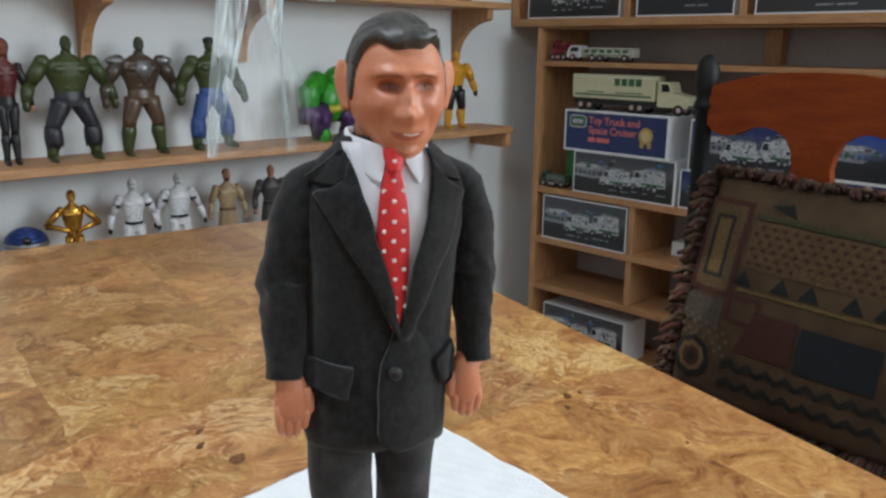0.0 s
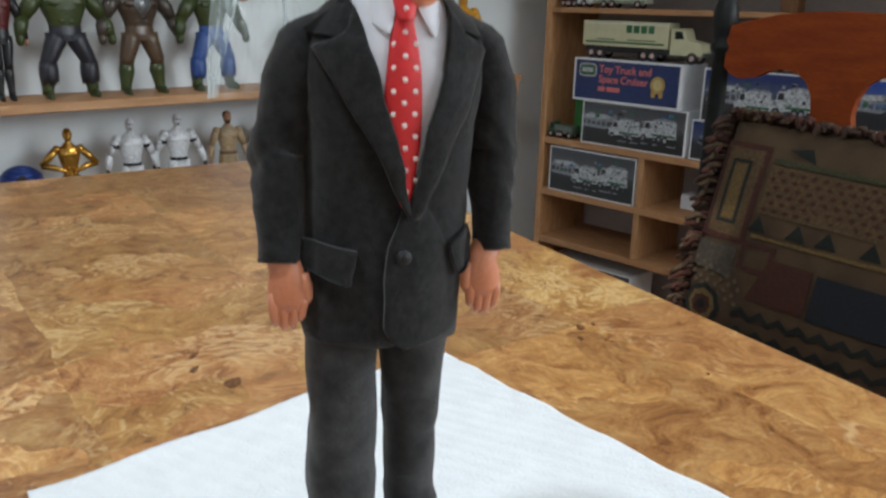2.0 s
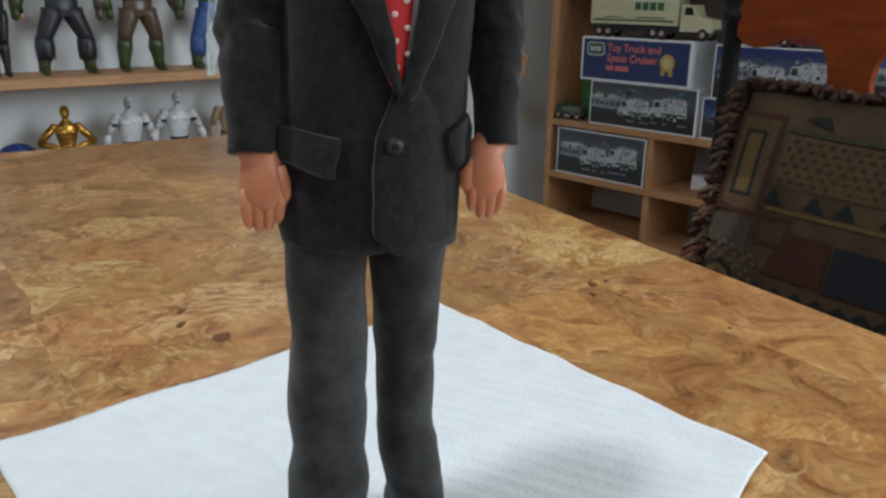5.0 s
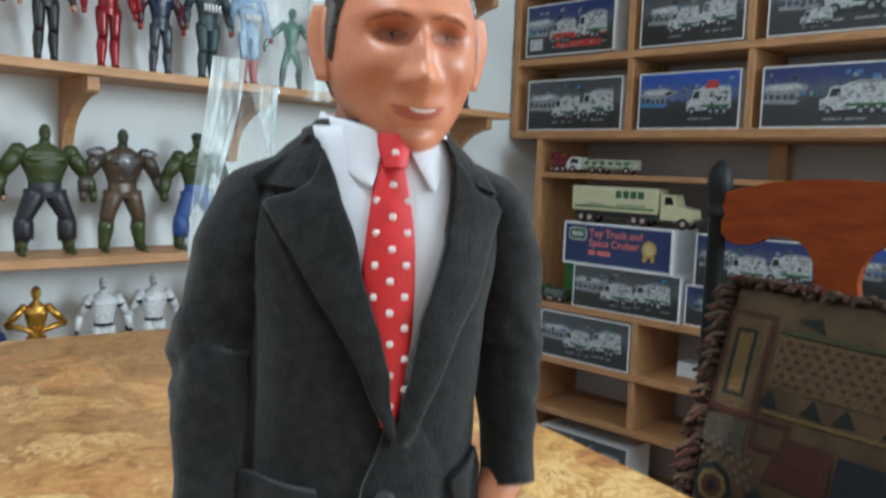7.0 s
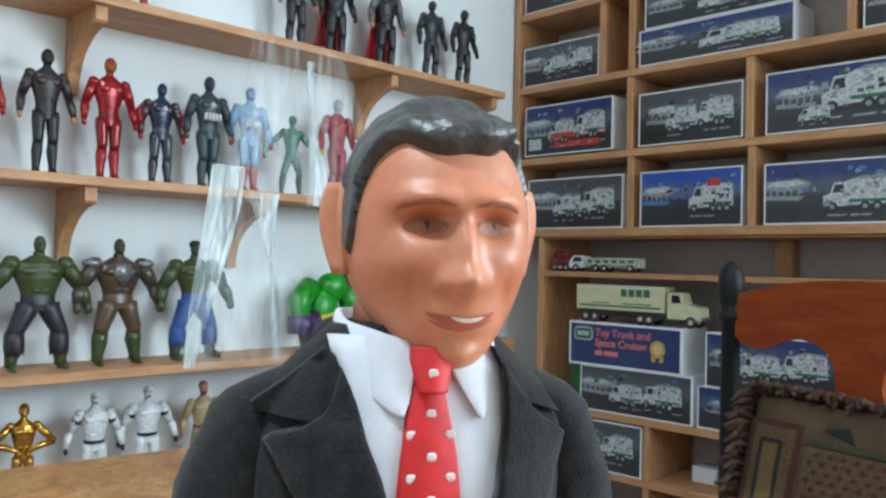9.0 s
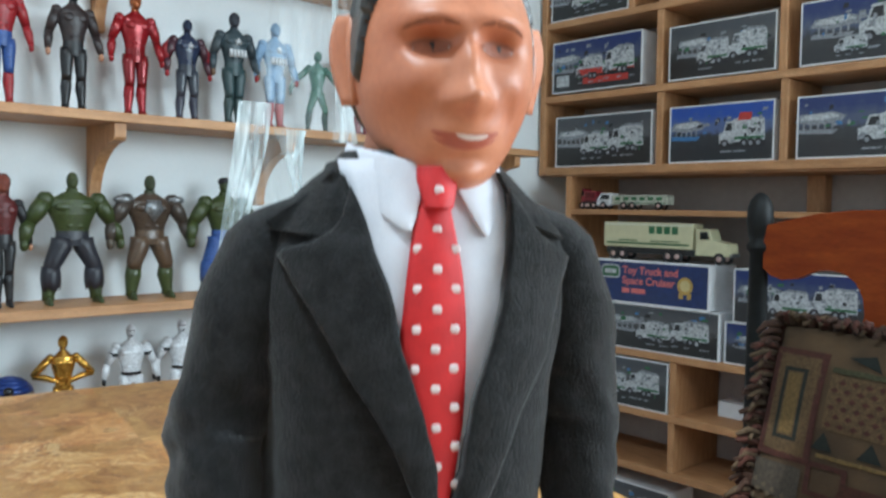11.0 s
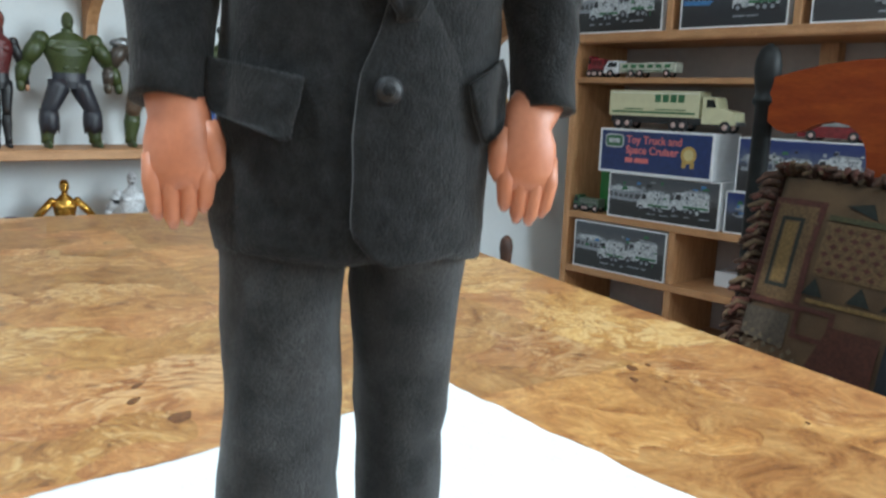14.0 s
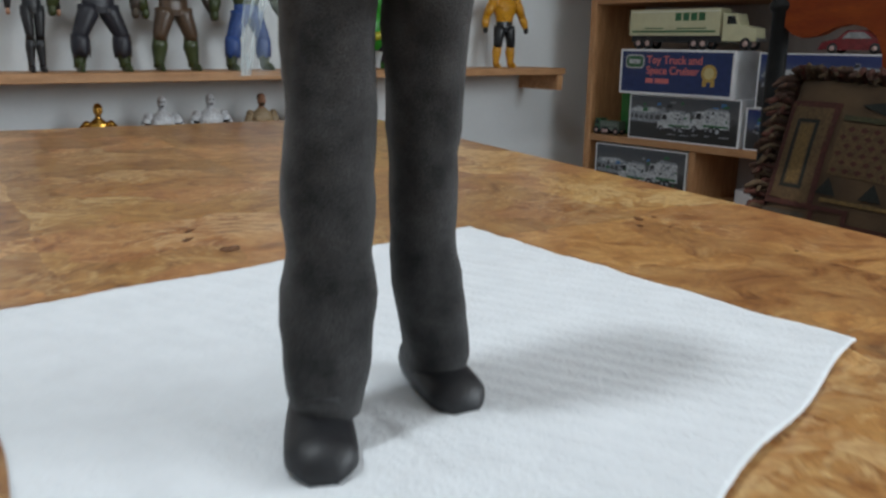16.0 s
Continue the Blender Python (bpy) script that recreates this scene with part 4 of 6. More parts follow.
    if "visor" in extra:
        mats.append(plastic(BLACK, 0.3))
        k = len(mats) - 1
        s.ball((0, -0.048, 0.945), (0.034, 0.016, 0.012), k, nu=10, nv=5)
        s.ball((0, -0.060, 0.898), (0.016, 0.012, 0.010), k, nu=8, nv=5)
        for sd in (-1, 1):
            s.tube([(0.155 * b * sd, 0.0, 0.735), (0.162 * b * sd, 0.004, 0.70)], [0.052 * b, 0.050 * b], k, n=10)
            s.tube([(0.075 * b * sd, -0.01, 0.285), (0.075 * b * sd, -0.008, 0.26)], [0.046 * b, 0.046 * b], k, n=10)
        s.tube([(0, 0, 0.515), (0, 0, 0.54)], [0.094, 0.092], k, n=16)
    if "band" in extra:
        mats.append(plastic(WHITE, 0.4))
        k = len(mats) - 1
        for i in range(-2, 3):
            s.box((i * 0.034 - 0.009, -0.094, 0.60), (i * 0.034 + 0.009, -0.066, 0.665), k)
    if "star" in extra:
        mats.append(plastic(WHITE, 0.4))
        k = len(mats) - 1
        pts = [((0.034 if i % 2 == 0 else 0.014) * math.sin(math.pi * i / 5), 0.735 + (0.034 if i % 2 == 0 else 0.014) * math.cos(math.pi * i / 5)) for i in range(10)]
        s.slab(pts, -0.095, -0.07, k)
    if "hair" in extra:
        mats.append(plastic((0.10, 0.02, 0.015), 0.6))
        k = len(mats) - 1
        s.ball((0, 0.014, 0.945), (0.062, 0.058, 0.072), k)
        s.tube([(0, 0.03, 0.95), (0, 0.05, 0.85), (0, 0.055, 0.76)], [0.055, 0.06, 0.03], k)
    if "robe" in extra:
        mats.append(plastic(tuple(0.85 * c for c in chest), 0.75))
        k = len(mats) - 1
        s.loft([[(w * b * math.cos(q) * (1 + 0.05 * math.sin(7 * q)), d * math.sin(q) * (1 + 0.05 * math.sin(7 * q)), zz) for q in (2 * math.pi * j / 42 for j in range(42))] for zz, w, d in ((0.57, 0.092, 0.070), (0.48, 0.112, 0.080), (0.30, 0.128, 0.090), (0.16, 0.138, 0.098))], k)
        s.loft([[(w * b * math.cos(q), d * math.sin(q), zz) for q in (2 * math.pi * j / 24 for j in range(24))] for zz, w, d in ((0.525, 0.104, 0.080), (0.53, 0.106, 0.082), (0.555, 0.104, 0.080), (0.56, 0.098, 0.076))], 6)
    if "beard" in extra:
        mats.append(plastic((0.09, 0.045, 0.02), 0.7))
        k = len(mats) - 1
        s.ball((0, -0.036, 0.893), (0.033, 0.036, 0.030), k, nu=10, nv=7)
        s.ball((0, 0.010, 0.956), (0.050, 0.056, 0.050), k, nu=12, nv=8)
    if "pack" in extra:
        mats.append(plastic(RED, 0.4))
        k = len(mats) - 1
        for sd in (-1, 1):
            s.tube([(0.12 * sd, 0.05, 0.80), (0.20 * sd, 0.03, 0.70), (0.21 * sd, 0.0, 0.58)], [0.04, 0.05, 0.035], k, n=8)
    if "crop" in extra:
        mats.append(plastic((0.012, 0.012, 0.014), 0.6))
        s.ball((0, 0.0, 0.968), (0.050, 0.056, 0.040), len(mats) - 1, nu=12, nv=7)
    if "torn" in extra:
        # ragged hems below the knee
        for sd in (-1, 1):
            kx = 0.077 * b * sd * stance
            s.loft([[(kx + r * b * math.cos(q), -0.004 + r * b * math.sin(q), zz + (0.022 * math.sin(5 * q + sd) if zz < 0.2 else 0)) for q in (2 * math.pi * j / 20 for j in range(20))] for zz, r in ((0.29, 0.044), (0.23, 0.050), (0.17, 0.051), (0.12, 0.046))], 4)
    if "armour" in extra:
        mats.append(plastic(SILVER, 0.3, 0.6))
        k = len(mats) - 1
        s.slab([(-0.05, 0.80), (0.05, 0.80), (0.075, 0.72), (0.0, 0.62), (-0.075, 0.72)], -0.105, -0.06, k)
        for sd in (-1, 1):
            s.ball((0.15 * b * sd, 0, 0.80), (0.06 * b, 0.055 * b, 0.04), k, nu=10, nv=6)
    ob = new("figure", s.mesh("figure", mats))
    ob.matrix_basis = pose(x, y, z, 0, 0, turn) @ Matrix.Diagonal((h, h, h, 1))
    return tagged(ob, label, "figure", group)


YB = 1.965
# low shelf
figure(0.800, Z_LOW, 0.193, GOLD, GOLD, GOLD, GOLD, GOLD, GOLD, "slim shiny gold robot figure on the low shelf", 0.85, arms=0.10, pose_arm=0.8, gloss=0.22, metal=0.85, turn=-12)
figure(0.928, Z_LOW, 0.203, WHITE, WHITE, WHITE, BLACK, WHITE, WHITE, "white armoured trooper figure with black joints", 1.0, extra="visor", arms=0.02, gloss=0.3, turn=-15)
figure(1.033, Z_LOW, 0.205, WHITE, WHITE, WHITE, BLACK, WHITE, WHITE, "white armoured trooper figure with black visor", 1.05, extra="visor", arms=0.03, gloss=0.3, turn=-8)
figure(1.155, Z_LOW, 0.201, SKINC, TAN, TAN, SKINC, TAN, BROWN, "bearded robed figure in tan cloth", 0.95, belt=BROWN, turn=-15, extra="robe beard")
figure(1.275, Z_LOW, 0.201, SKINC, (0.06, 0.055, 0.055), (0.06, 0.055, 0.055), SKINC, (0.05, 0.045, 0.045), BLACK, "robed figure in dark grey brown cloth", 1.05, belt=BLACK, turn=-10, extra="robe")
# broad figures
figure(0.700, Z1, 0.236, (0.20, 0.05, 0.03), (0.10, 0.012, 0.012), BLACK, SKINC, BLACK, BLACK, "slim dark figure with long red hair", 0.8, extra="hair", stance=0.6)
figure(0.818, Z1, 0.246, GREEN, GREEN, GREEN, GREEN, (0.02, 0.02, 0.028), GREEN, "broad green muscle figure in dark torn trousers", 1.42, belt=(0.02, 0.02, 0.028), arms=0.035, stance=1.45, extra="torn")
figure(0.966, Z1, 0.246, (0.045, 0.055, 0.025), (0.07, 0.045, 0.03), (0.06, 0.045, 0.035), (0.08, 0.06, 0.04), (0.10, 0.06, 0.035), GREEN, "broad brown armoured muscle figure", 1.40, extra="armour", arms=0.025, gloss=0.3, stance=1.25)
figure(1.128, Z1, 0.246, GREEN, GREEN, GREEN, GREEN, BLUE, GREEN, "broad green muscle figure in blue trousers", 1.38, belt=BLUE, arms=0.04, turn=8, stance=1.5, extra="torn crop")
figure(1.908, Z1, 0.222, YELLOW, YELLOW, YELLOW, BLACK, BLACK, YELLOW, "yellow and black blocky robot figure", 1.30, belt=BLACK, gloss=0.3, arms=0.02, turn=-10)


def crouching():
    s = Shape()
    s.ball((0, 0.0, 0.095), (0.045, 0.034, 0.055), 0)
    s.ball((0.030, -0.005, 0.148), (0.048, 0.036, 0.036), 0)
    s.ball((0.050, -0.022, 0.178), (0.017, 0.019, 0.020), 0)
    for sd, k in ((-1, 0), (1, 0)):
        s.tube([(0.045 * sd + 0.01, 0, 0.150), (0.078 * sd, -0.01, 0.120), (0.080 * sd, -0.018, 0.070)], [0.026, 0.027, 0.022], k)
        s.tube([(0.080 * sd, -0.018, 0.085), (0.078 * sd, -0.02, 0.045)], [0.030, 0.032], 1)
        s.tube([(0.030 * sd, 0, 0.070), (0.055 * sd, -0.02, 0.050), (0.045 * sd, -0.01, 0.012)], [0.032, 0.030, 0.020], 1)
        s.tube([(0.045 * sd, 0.01, 0.010), (0.050 * sd, -0.045, 0.010)], [(0.020, 0.010), (0.022, 0.009)], 0)
    s.tube([(-0.03, -0.03, 0.075), (0.04, -0.03, 0.085)], [0.010, 0.010], 2)
    ob = new("figure", s.mesh("figure", [plastic((0.03, 0.30, 0.02), 0.35), plastic(PURPLE, 0.4), plastic((0.55, 0.5, 0.03), 0.4)]))
    ob.matrix_basis = pose(1.455, 1.95, Z1, 0, 0, 6)
    return tagged(ob, "bright green crouching muscle figure with purple fists", "figure", "shelf figures")


crouching()
# slim figures on the middle shelf
figure(0.700, Z2, 0.236, RED, RED, RED, RED, BLUE, RED, "slim red and blue figure", 0.9, stance=0.7)
figure(0.822, Z2, 0.234, BLACK, (0.03, 0.02, 0.02), (0.03, 0.02, 0.02), SKINC, BLACK, BLACK, "slim black suited figure", 0.92, stance=0.8)
figure(0.938, Z2, 0.240, (0.35, 0.10, 0.03), RED, RED, RED, (0.22, 0.010, 0.014), RED, "glossy red armoured figure with gold face", 0.95, gloss=0.2, metal=0.3, stance=0.7)
figure(1.045, Z2, 0.208, NAVY, NAVY, (0.06, 0.02, 0.03), RED, (0.04, 0.045, 0.06), (0.03, 0.03, 0.05), "dark blue armoured figure with red shoulder pack", 1.02, extra="star pack", gloss=0.25, stance=0.9)
figure(1.150, Z2, 0.240, (0.03, 0.035, 0.05), (0.03, 0.05, 0.06), (0.03, 0.045, 0.055), BROWN, (0.03, 0.06, 0.065), (0.03, 0.055, 0.055), "dark teal figure with striped belly and chest star", 1.0, extra="star band", stance=0.6)
figure(1.250, Z2, 0.234, SKYB, SKYB, SKYB, RED, SKYB, (0.38, 0.05, 0.05), "light blue figure with striped belly and red boots", 0.98, extra="star band", stance=0.7)
figure(1.362, Z2, 0.188, (0.06, 0.16, 0.11), (0.06, 0.17, 0.12), (0.06, 0.15, 0.11), DKGREEN, (0.06, 0.16, 0.11), DKGREEN, "small green figure with arms spread", 0.9, arms=0.13, gloss=0.3, stance=1.7)
figure(1.492, Z2, 0.246, (0.5, 0.48, 0.46), RED, RED, YELLOW, RED, (0.25, 0.012, 0.014), "red figure with a pale helmet", 0.95, stance=0.6)
figure(1.800, Z2, 0.232, BLACK, NAVY, NAVY, BLACK, BLACK, BLACK, "slim dark figure near the shelf end", 0.95, stance=0.8)
figure(1.935, Z2, 0.232, BLACK, GREY, BLACK, BLACK, BLACK, BLACK, "slim black and grey figure at the shelf end", 0.95, stance=0.8)
# upper shelf
figure(0.900, Z3, 0.236, RED, RED, RED, RED, RED, RED, "slim red figure on the upper shelf", 0.9)
figure(0.985, Z3, 0.236, RED, RED, RED, RED, RED, RED, "red figure on the upper shelf", 0.9)
figure(1.365, Z3, 0.236, BLACK, BLACK, BLACK, SKINC, BLACK, BLACK, "slim black figure on the upper shelf", 0.95, stance=0.9)
figure(1.482, Z3, 0.236, SKINC, NAVY, BLACK, BLACK, BLACK, BLACK, "dark figure with a red cape", 0.98, cape=RED)
figure(1.640, Z3, 0.240, SKINC, BLACK, GREY, SKINC, BLACK, BLACK, "dark armoured figure with a wide red cape", 1.05, cape=(0.45, 0.012, 0.02))
figure(1.800, Z3, 0.222, (0.02, 0.025, 0.03), (0.02, 0.025, 0.035), (0.02, 0.025, 0.03), BLACK, (0.02, 0.022, 0.028), BLACK, "slim charcoal figure on the upper shelf", 1.0)
figure(1.925, Z3, 0.226, BLACK, BLACK, BLACK, BLACK, BLACK, BLACK, "slim black figure at the upper shelf's end", 0.95)


def droid():
    s = Shape()
    s.tube([(0, 0, 0.012), (0, 0, 0.03), (0, 0, 0.072)], [0.030, 0.034, 0.034], 0, n=22)
    for i in range(6):
        t = i / 6
        s.tube([(0, 0, 0.073 + 0.030 * math.sin(t * 1.57)), (0, 0, 0.073 + 0.030 * math.sin((t + 0.1667) * 1.57))], [0.034 * math.cos(t * 1.57), max(0.002, 0.034 * math.cos((t + 0.1667) * 1.57))], 2 if i < 1 else 1, n=22)
    s.ball((0, -0.031, 0.086), (0.007, 0.006, 0.007), 3)
    for sd in (-1, 1):
        s.tube([(0.040 * sd, 0, 0.065), (0.042 * sd, 0, 0.02), (0.042 * sd, -0.01, 0.0)], [(0.009, 0.014), (0.008, 0.011), (0.011, 0.018)], 0, n=8)
    ob = new("figure", s.mesh("figure", [plastic(WHITE, 0.35), plastic((0.02, 0.05, 0.22), 0.3, 0.3), plastic(SILVER, 0.3, 0.7), plastic(BLACK, 0.2)]))
    ob.matrix_basis = pose(0.705, 1.95, Z_LOW, 0, 0, -15) @ Matrix.Diagonal((1.25, 1.25, 1.25, 1))
    return tagged(ob, "small white barrel robot figure with blue dome", "figure", "shelf figures")


droid()


# ---- translucent streaked film in front of the figures ----
def film_material(name, most, least=0.04):
    m = bpy.data.materials.new(name)
    m.use_nodes = True
    n, l = m.node_tree.nodes, m.node_tree.links
    b = n["Principled BSDF"]
    b.inputs["Base Color"].default_value = (0.80, 0.90, 0.92, 1)
    b.inputs["Roughness"].default_value = 0.12
    tr, mx, no, rp, co, mp = n.new("ShaderNodeBsdfTransparent"), n.new("ShaderNodeMixShader"), n.new("ShaderNodeTexNoise"), n.new("ShaderNodeMapRange"), n.new("ShaderNodeTexCoord"), n.new("ShaderNodeMapping")
    # opacity noise stretched upright gives the pale bands
    mp.inputs["Scale"].default_value = (11, 11, 1.1)
    l.new(co.outputs["Object"], mp.inputs["Vector"])
    l.new(mp.outputs[0], no.inputs["Vector"])
    rp.inputs["From Min"].default_value, rp.inputs["From Max"].default_value = 0.40, 0.75
    rp.inputs["To Min"].default_value, rp.inputs["To Max"].default_value = least, most
    l.new(no.outputs["Fac"], rp.inputs["Value"])
    l.new(rp.outputs[0], mx.inputs["Fac"])
    l.new(tr.outputs[0], mx.inputs[1])
    l.new(b.outputs[0], mx.inputs[2])
    l.new(mx.outputs[0], n["Material Output"].inputs["Surface"])
    return m


M_FILM = film_material("clear_film", 0.80, 0.22)
M_FILM_THIN = film_material("thin_clear_film", 0.22, 0.02)


def film(x0, x1, z0, z1, lean, seed, material=M_FILM, gap=0.012):
    s = Shape()
    rows = []
    for a in range(25):
        t = a / 24
        w = (x1 - x0) * (0.55 + 0.45 * math.sin(1.2 + 2.2 * t + seed))
        c = (x0 + x1) / 2 + lean * (t - 0.5) + 0.006 * math.sin(5 * t + seed)
        rows.append([(c + w * (j / 10 - 0.5), YF - gap + 0.006 * math.sin(j * 1.4 + seed + 3 * t), z1 + (z0 - z1) * t) for j in range(11)])
    s.loft(rows, 0, caps=False, closed=False)
    ob = part("streaky_film", s, material)
    ob.visible_shadow = False
    return tagged(ob, "translucent film strip with pale streaks before the shelf", "plastic film", "film strips")


film(1.075, 1.155, 0.80, 1.21, -0.075, 0.4)
film(1.18, 1.30, 1.02, 1.16, 0.02, 1.7)
film(1.245, 1.285, 0.80, 1.16, 0.01, 2.6)
film(1.30, 1.42, 1.14, 1.46, 0.03, 3.1)
film(1.02, 1.36, 0.80, 1.15, 0.02, 4.2, M_FILM_THIN, 0.026)
film(1.16, 1.50, 1.16, 1.49, 0.03, 5.3, M_FILM_THIN, 0.022)

# ---- cabinets on the east wall ----
XU, XL = 2.24, 2.20
Y_END = 0.30


def upper_cabinet():
    e = thing("wall_cabinet", pose(0, 0, 0), "open pine pigeonhole cabinet full of toy truck boxes", "cabinet")
    b = 0.020
    z0, z1, z2, z3, z4 = 1.118, 1.343, 1.566, 1.795, 2.02
    for z, h in ((z0 + 0.004, 0.024), (z1, b), (z2, b), (z3, b), (z4, b)):
        board("shelf", (XU, Y_END, z - 0.018), (XE - 0.004, 2.012, z - 0.018 + h), M_PINE, e)
    board("side_panel", (XU - 0.002, 2.012, z0 - 0.014), (XE - 0.002, 2.032, z4 + 0.004), M_PINEZ, e)
    zs = (z0, z1, z2, z3, z4)
    rows = {0: (1.600, 1.254, 0.86, 0.46), 1: (1.605, 1.262, 0.87, 0.46), 2: (1.700, 1.603, 1.025, 0.52), 3: (1.705, 1.10, 0.6)}
    for r, ys in rows.items():
        for y in ys:
            board("divider", (XU + 0.003, y, zs[r] + 0.0065 - (0.004 if r else 0)), (XE - 0.006, y + 0.020, zs[r + 1] - 0.0185), M_PINEZ, e)
    board("back_panel", (XE - 0.003, Y_END, z0), (XE - 0.0005, 2.012, z4), M_BACK, e)
    return e


def lower_cabinet():
    e = thing("bookcase", pose(0, 0, 0), "open pine bookcase with toy trucks and boxed trucks", "bookcase")
    zt = 1.099
    board("top_board", (XL - 0.004, Y_END, zt - 0.002), (XE - 0.004, 1.872, zt + 0.0), M_PINE, e)
    board("side_panel", (XL - 0.002, 1.872, 0.0), (XE - 0.002, 1.892, zt), M_PINEZ, e)
    board("side_panel", (XL - 0.002, Y_END - 0.02, 0.0), (XE - 0.002, Y_END, zt), M_PINEZ, e)
    for z, h in ((1.002, 0.015), (0.617, 0.020), (0.455, 0.020), (0.300, 0.020), (0.10, 0.02)):
        board("shelf", (XL, Y_END, z - h), (XE - 0.004, 1.872, z), M_PINE, e)
    for y in (1.512, 1.13):
        for za, zb in ((0.300, 0.435), (0.455, 0.597)):
            board("divider", (XL + 0.003, y, za + 0.0003), (XE - 0.006, y + 0.020, zb - 0.0003), M_PINEZ, e)
    board("divider", (XE - 0.05, 1.22, 1.0025), (XE - 0.005, 1.265, zt - 0.0025), M_PINEZ, e, "short wooden block against the back")
    board("back_panel", (XE - 0.003, Y_END, 0.0), (XE - 0.0005, 1.872, zt), M_BACK, e)
    return e


upper_cabinet()
lower_cabinet()


# ---- printed truck boxes ----
def print_ground(name, top, mid, low):
    """A printed picture's ground: sky over dusk over road, with soft blotches."""
    m = bpy.data.materials.new(name)
    m.use_nodes = True
    n, l = m.node_tree.nodes, m.node_tree.links
    b = n["Principled BSDF"]
    b.inputs["Roughness"].default_value = 0.28
    co, sp, rp, no, ad = n.new("ShaderNodeTexCoord"), n.new("ShaderNodeSeparateXYZ"), n.new("ShaderNodeValToRGB"), n.new("ShaderNodeTexNoise"), n.new("ShaderNodeMath")
    l.new(co.outputs["Generated"], sp.inputs[0])
    no.inputs["Scale"].default_value, no.inputs["Detail"].default_value = 45, 5
    l.new(co.outputs["Object"], no.inputs["Vector"])
    ad.operation = "MULTIPLY_ADD"
    ad.inputs[1].default_value = 0.45
    l.new(no.outputs["Fac"], ad.inputs[0])
    sub = n.new("ShaderNodeMath")
    sub.operation = "SUBTRACT"
    sub.inputs[1].default_value = 0.22
    l.new(sp.outputs["Z"], sub.inputs[0])
    l.new(sub.outputs[0], ad.inputs[2])
    l.new(ad.outputs[0], rp.inputs[0])
    e = rp.color_ramp.elements
    e[0].position, e[0].color = 0.22, (*low, 1)
    e[1].position, e[1].color = 0.88, (*top, 1)
    e.new(0.46).color = (*tuple(c * 1.5 for c in low), 1)
    e.new(0.60).color = (*mid, 1)
    l.new(rp.outputs[0], b.inputs["Base Color"])
    return m


PRINTS = [print_ground("print_night_blue", (0.015, 0.03, 0.13), (0.07, 0.09, 0.15), (0.025, 0.025, 0.028)),
          print_ground("print_bright_blue", (0.02, 0.07, 0.34), (0.08, 0.12, 0.25), (0.02, 0.022, 0.026)),
          print_ground("print_grey_dusk", (0.06, 0.065, 0.075), (0.09, 0.095, 0.10), (0.02, 0.02, 0.02))]
M_INK_W = mat("ink_white", (0.42, 0.44, 0.46), 0.3, vary=0.4, scale=140)
M_INK_G = mat("ink_pale_grey", (0.22, 0.235, 0.26), 0.3, vary=0.4, scale=160)
M_INK_K = mat("ink_black", (0.015, 0.015, 0.018), 0.3, vary=0.2, scale=140)
M_INK_GR = mat("ink_green", (0.03, 0.12, 0.05), 0.3, vary=0.2, scale=140)
M_INK_R = mat("ink_red", (0.42, 0.04, 0.03), 0.3, vary=0.2, scale=140)
M_INK_B = mat("ink_blue", (0.05, 0.16, 0.36), 0.3, vary=0.25, scale=140)
M_INK_NAVY = mat("ink_navy", (0.018, 0.035, 0.12), 0.28, vary=0.15, scale=60)
M_INK_PINK = mat("ink_coral", (0.62, 0.16, 0.15), 0.3, vary=0.1, scale=140)
M_INK_GOLD = mat("ink_gold", (0.42, 0.27, 0.07), 0.3, vary=0.25, scale=200)
INKS = [M_INK_W, M_INK_G, M_INK_K, M_INK_GR, M_INK_R, M_INK_B]
EAST = -90


def face_frame(w, h, t):
    s = Shape()
    s.box((0, -0.0012, 0), (w, -0.0002, t)), s.box((0, -0.0012, h - t), (w, -0.0002, h))
    s.box((0, -0.0012, t), (t, -0.0002, h - t)), s.box((w - t, -0.0012, t), (w, -0.0002, h - t))
    return s


def poly(s, pts, y, k, x0, z0, w, h):
    v = [(x0 + x * w, y, z0 + z * h) for x, z in pts]
    s.add(v, [tuple(range(len(v)))], k)


def disc(s, cx, cz, r, y, k, n=14):
    v = [(cx + r * math.cos(2 * math.pi * i / n), y, cz + r * math.sin(2 * math.pi * i / n)) for i in range(n)]
    s.add(v, [tuple(range(n))], k)


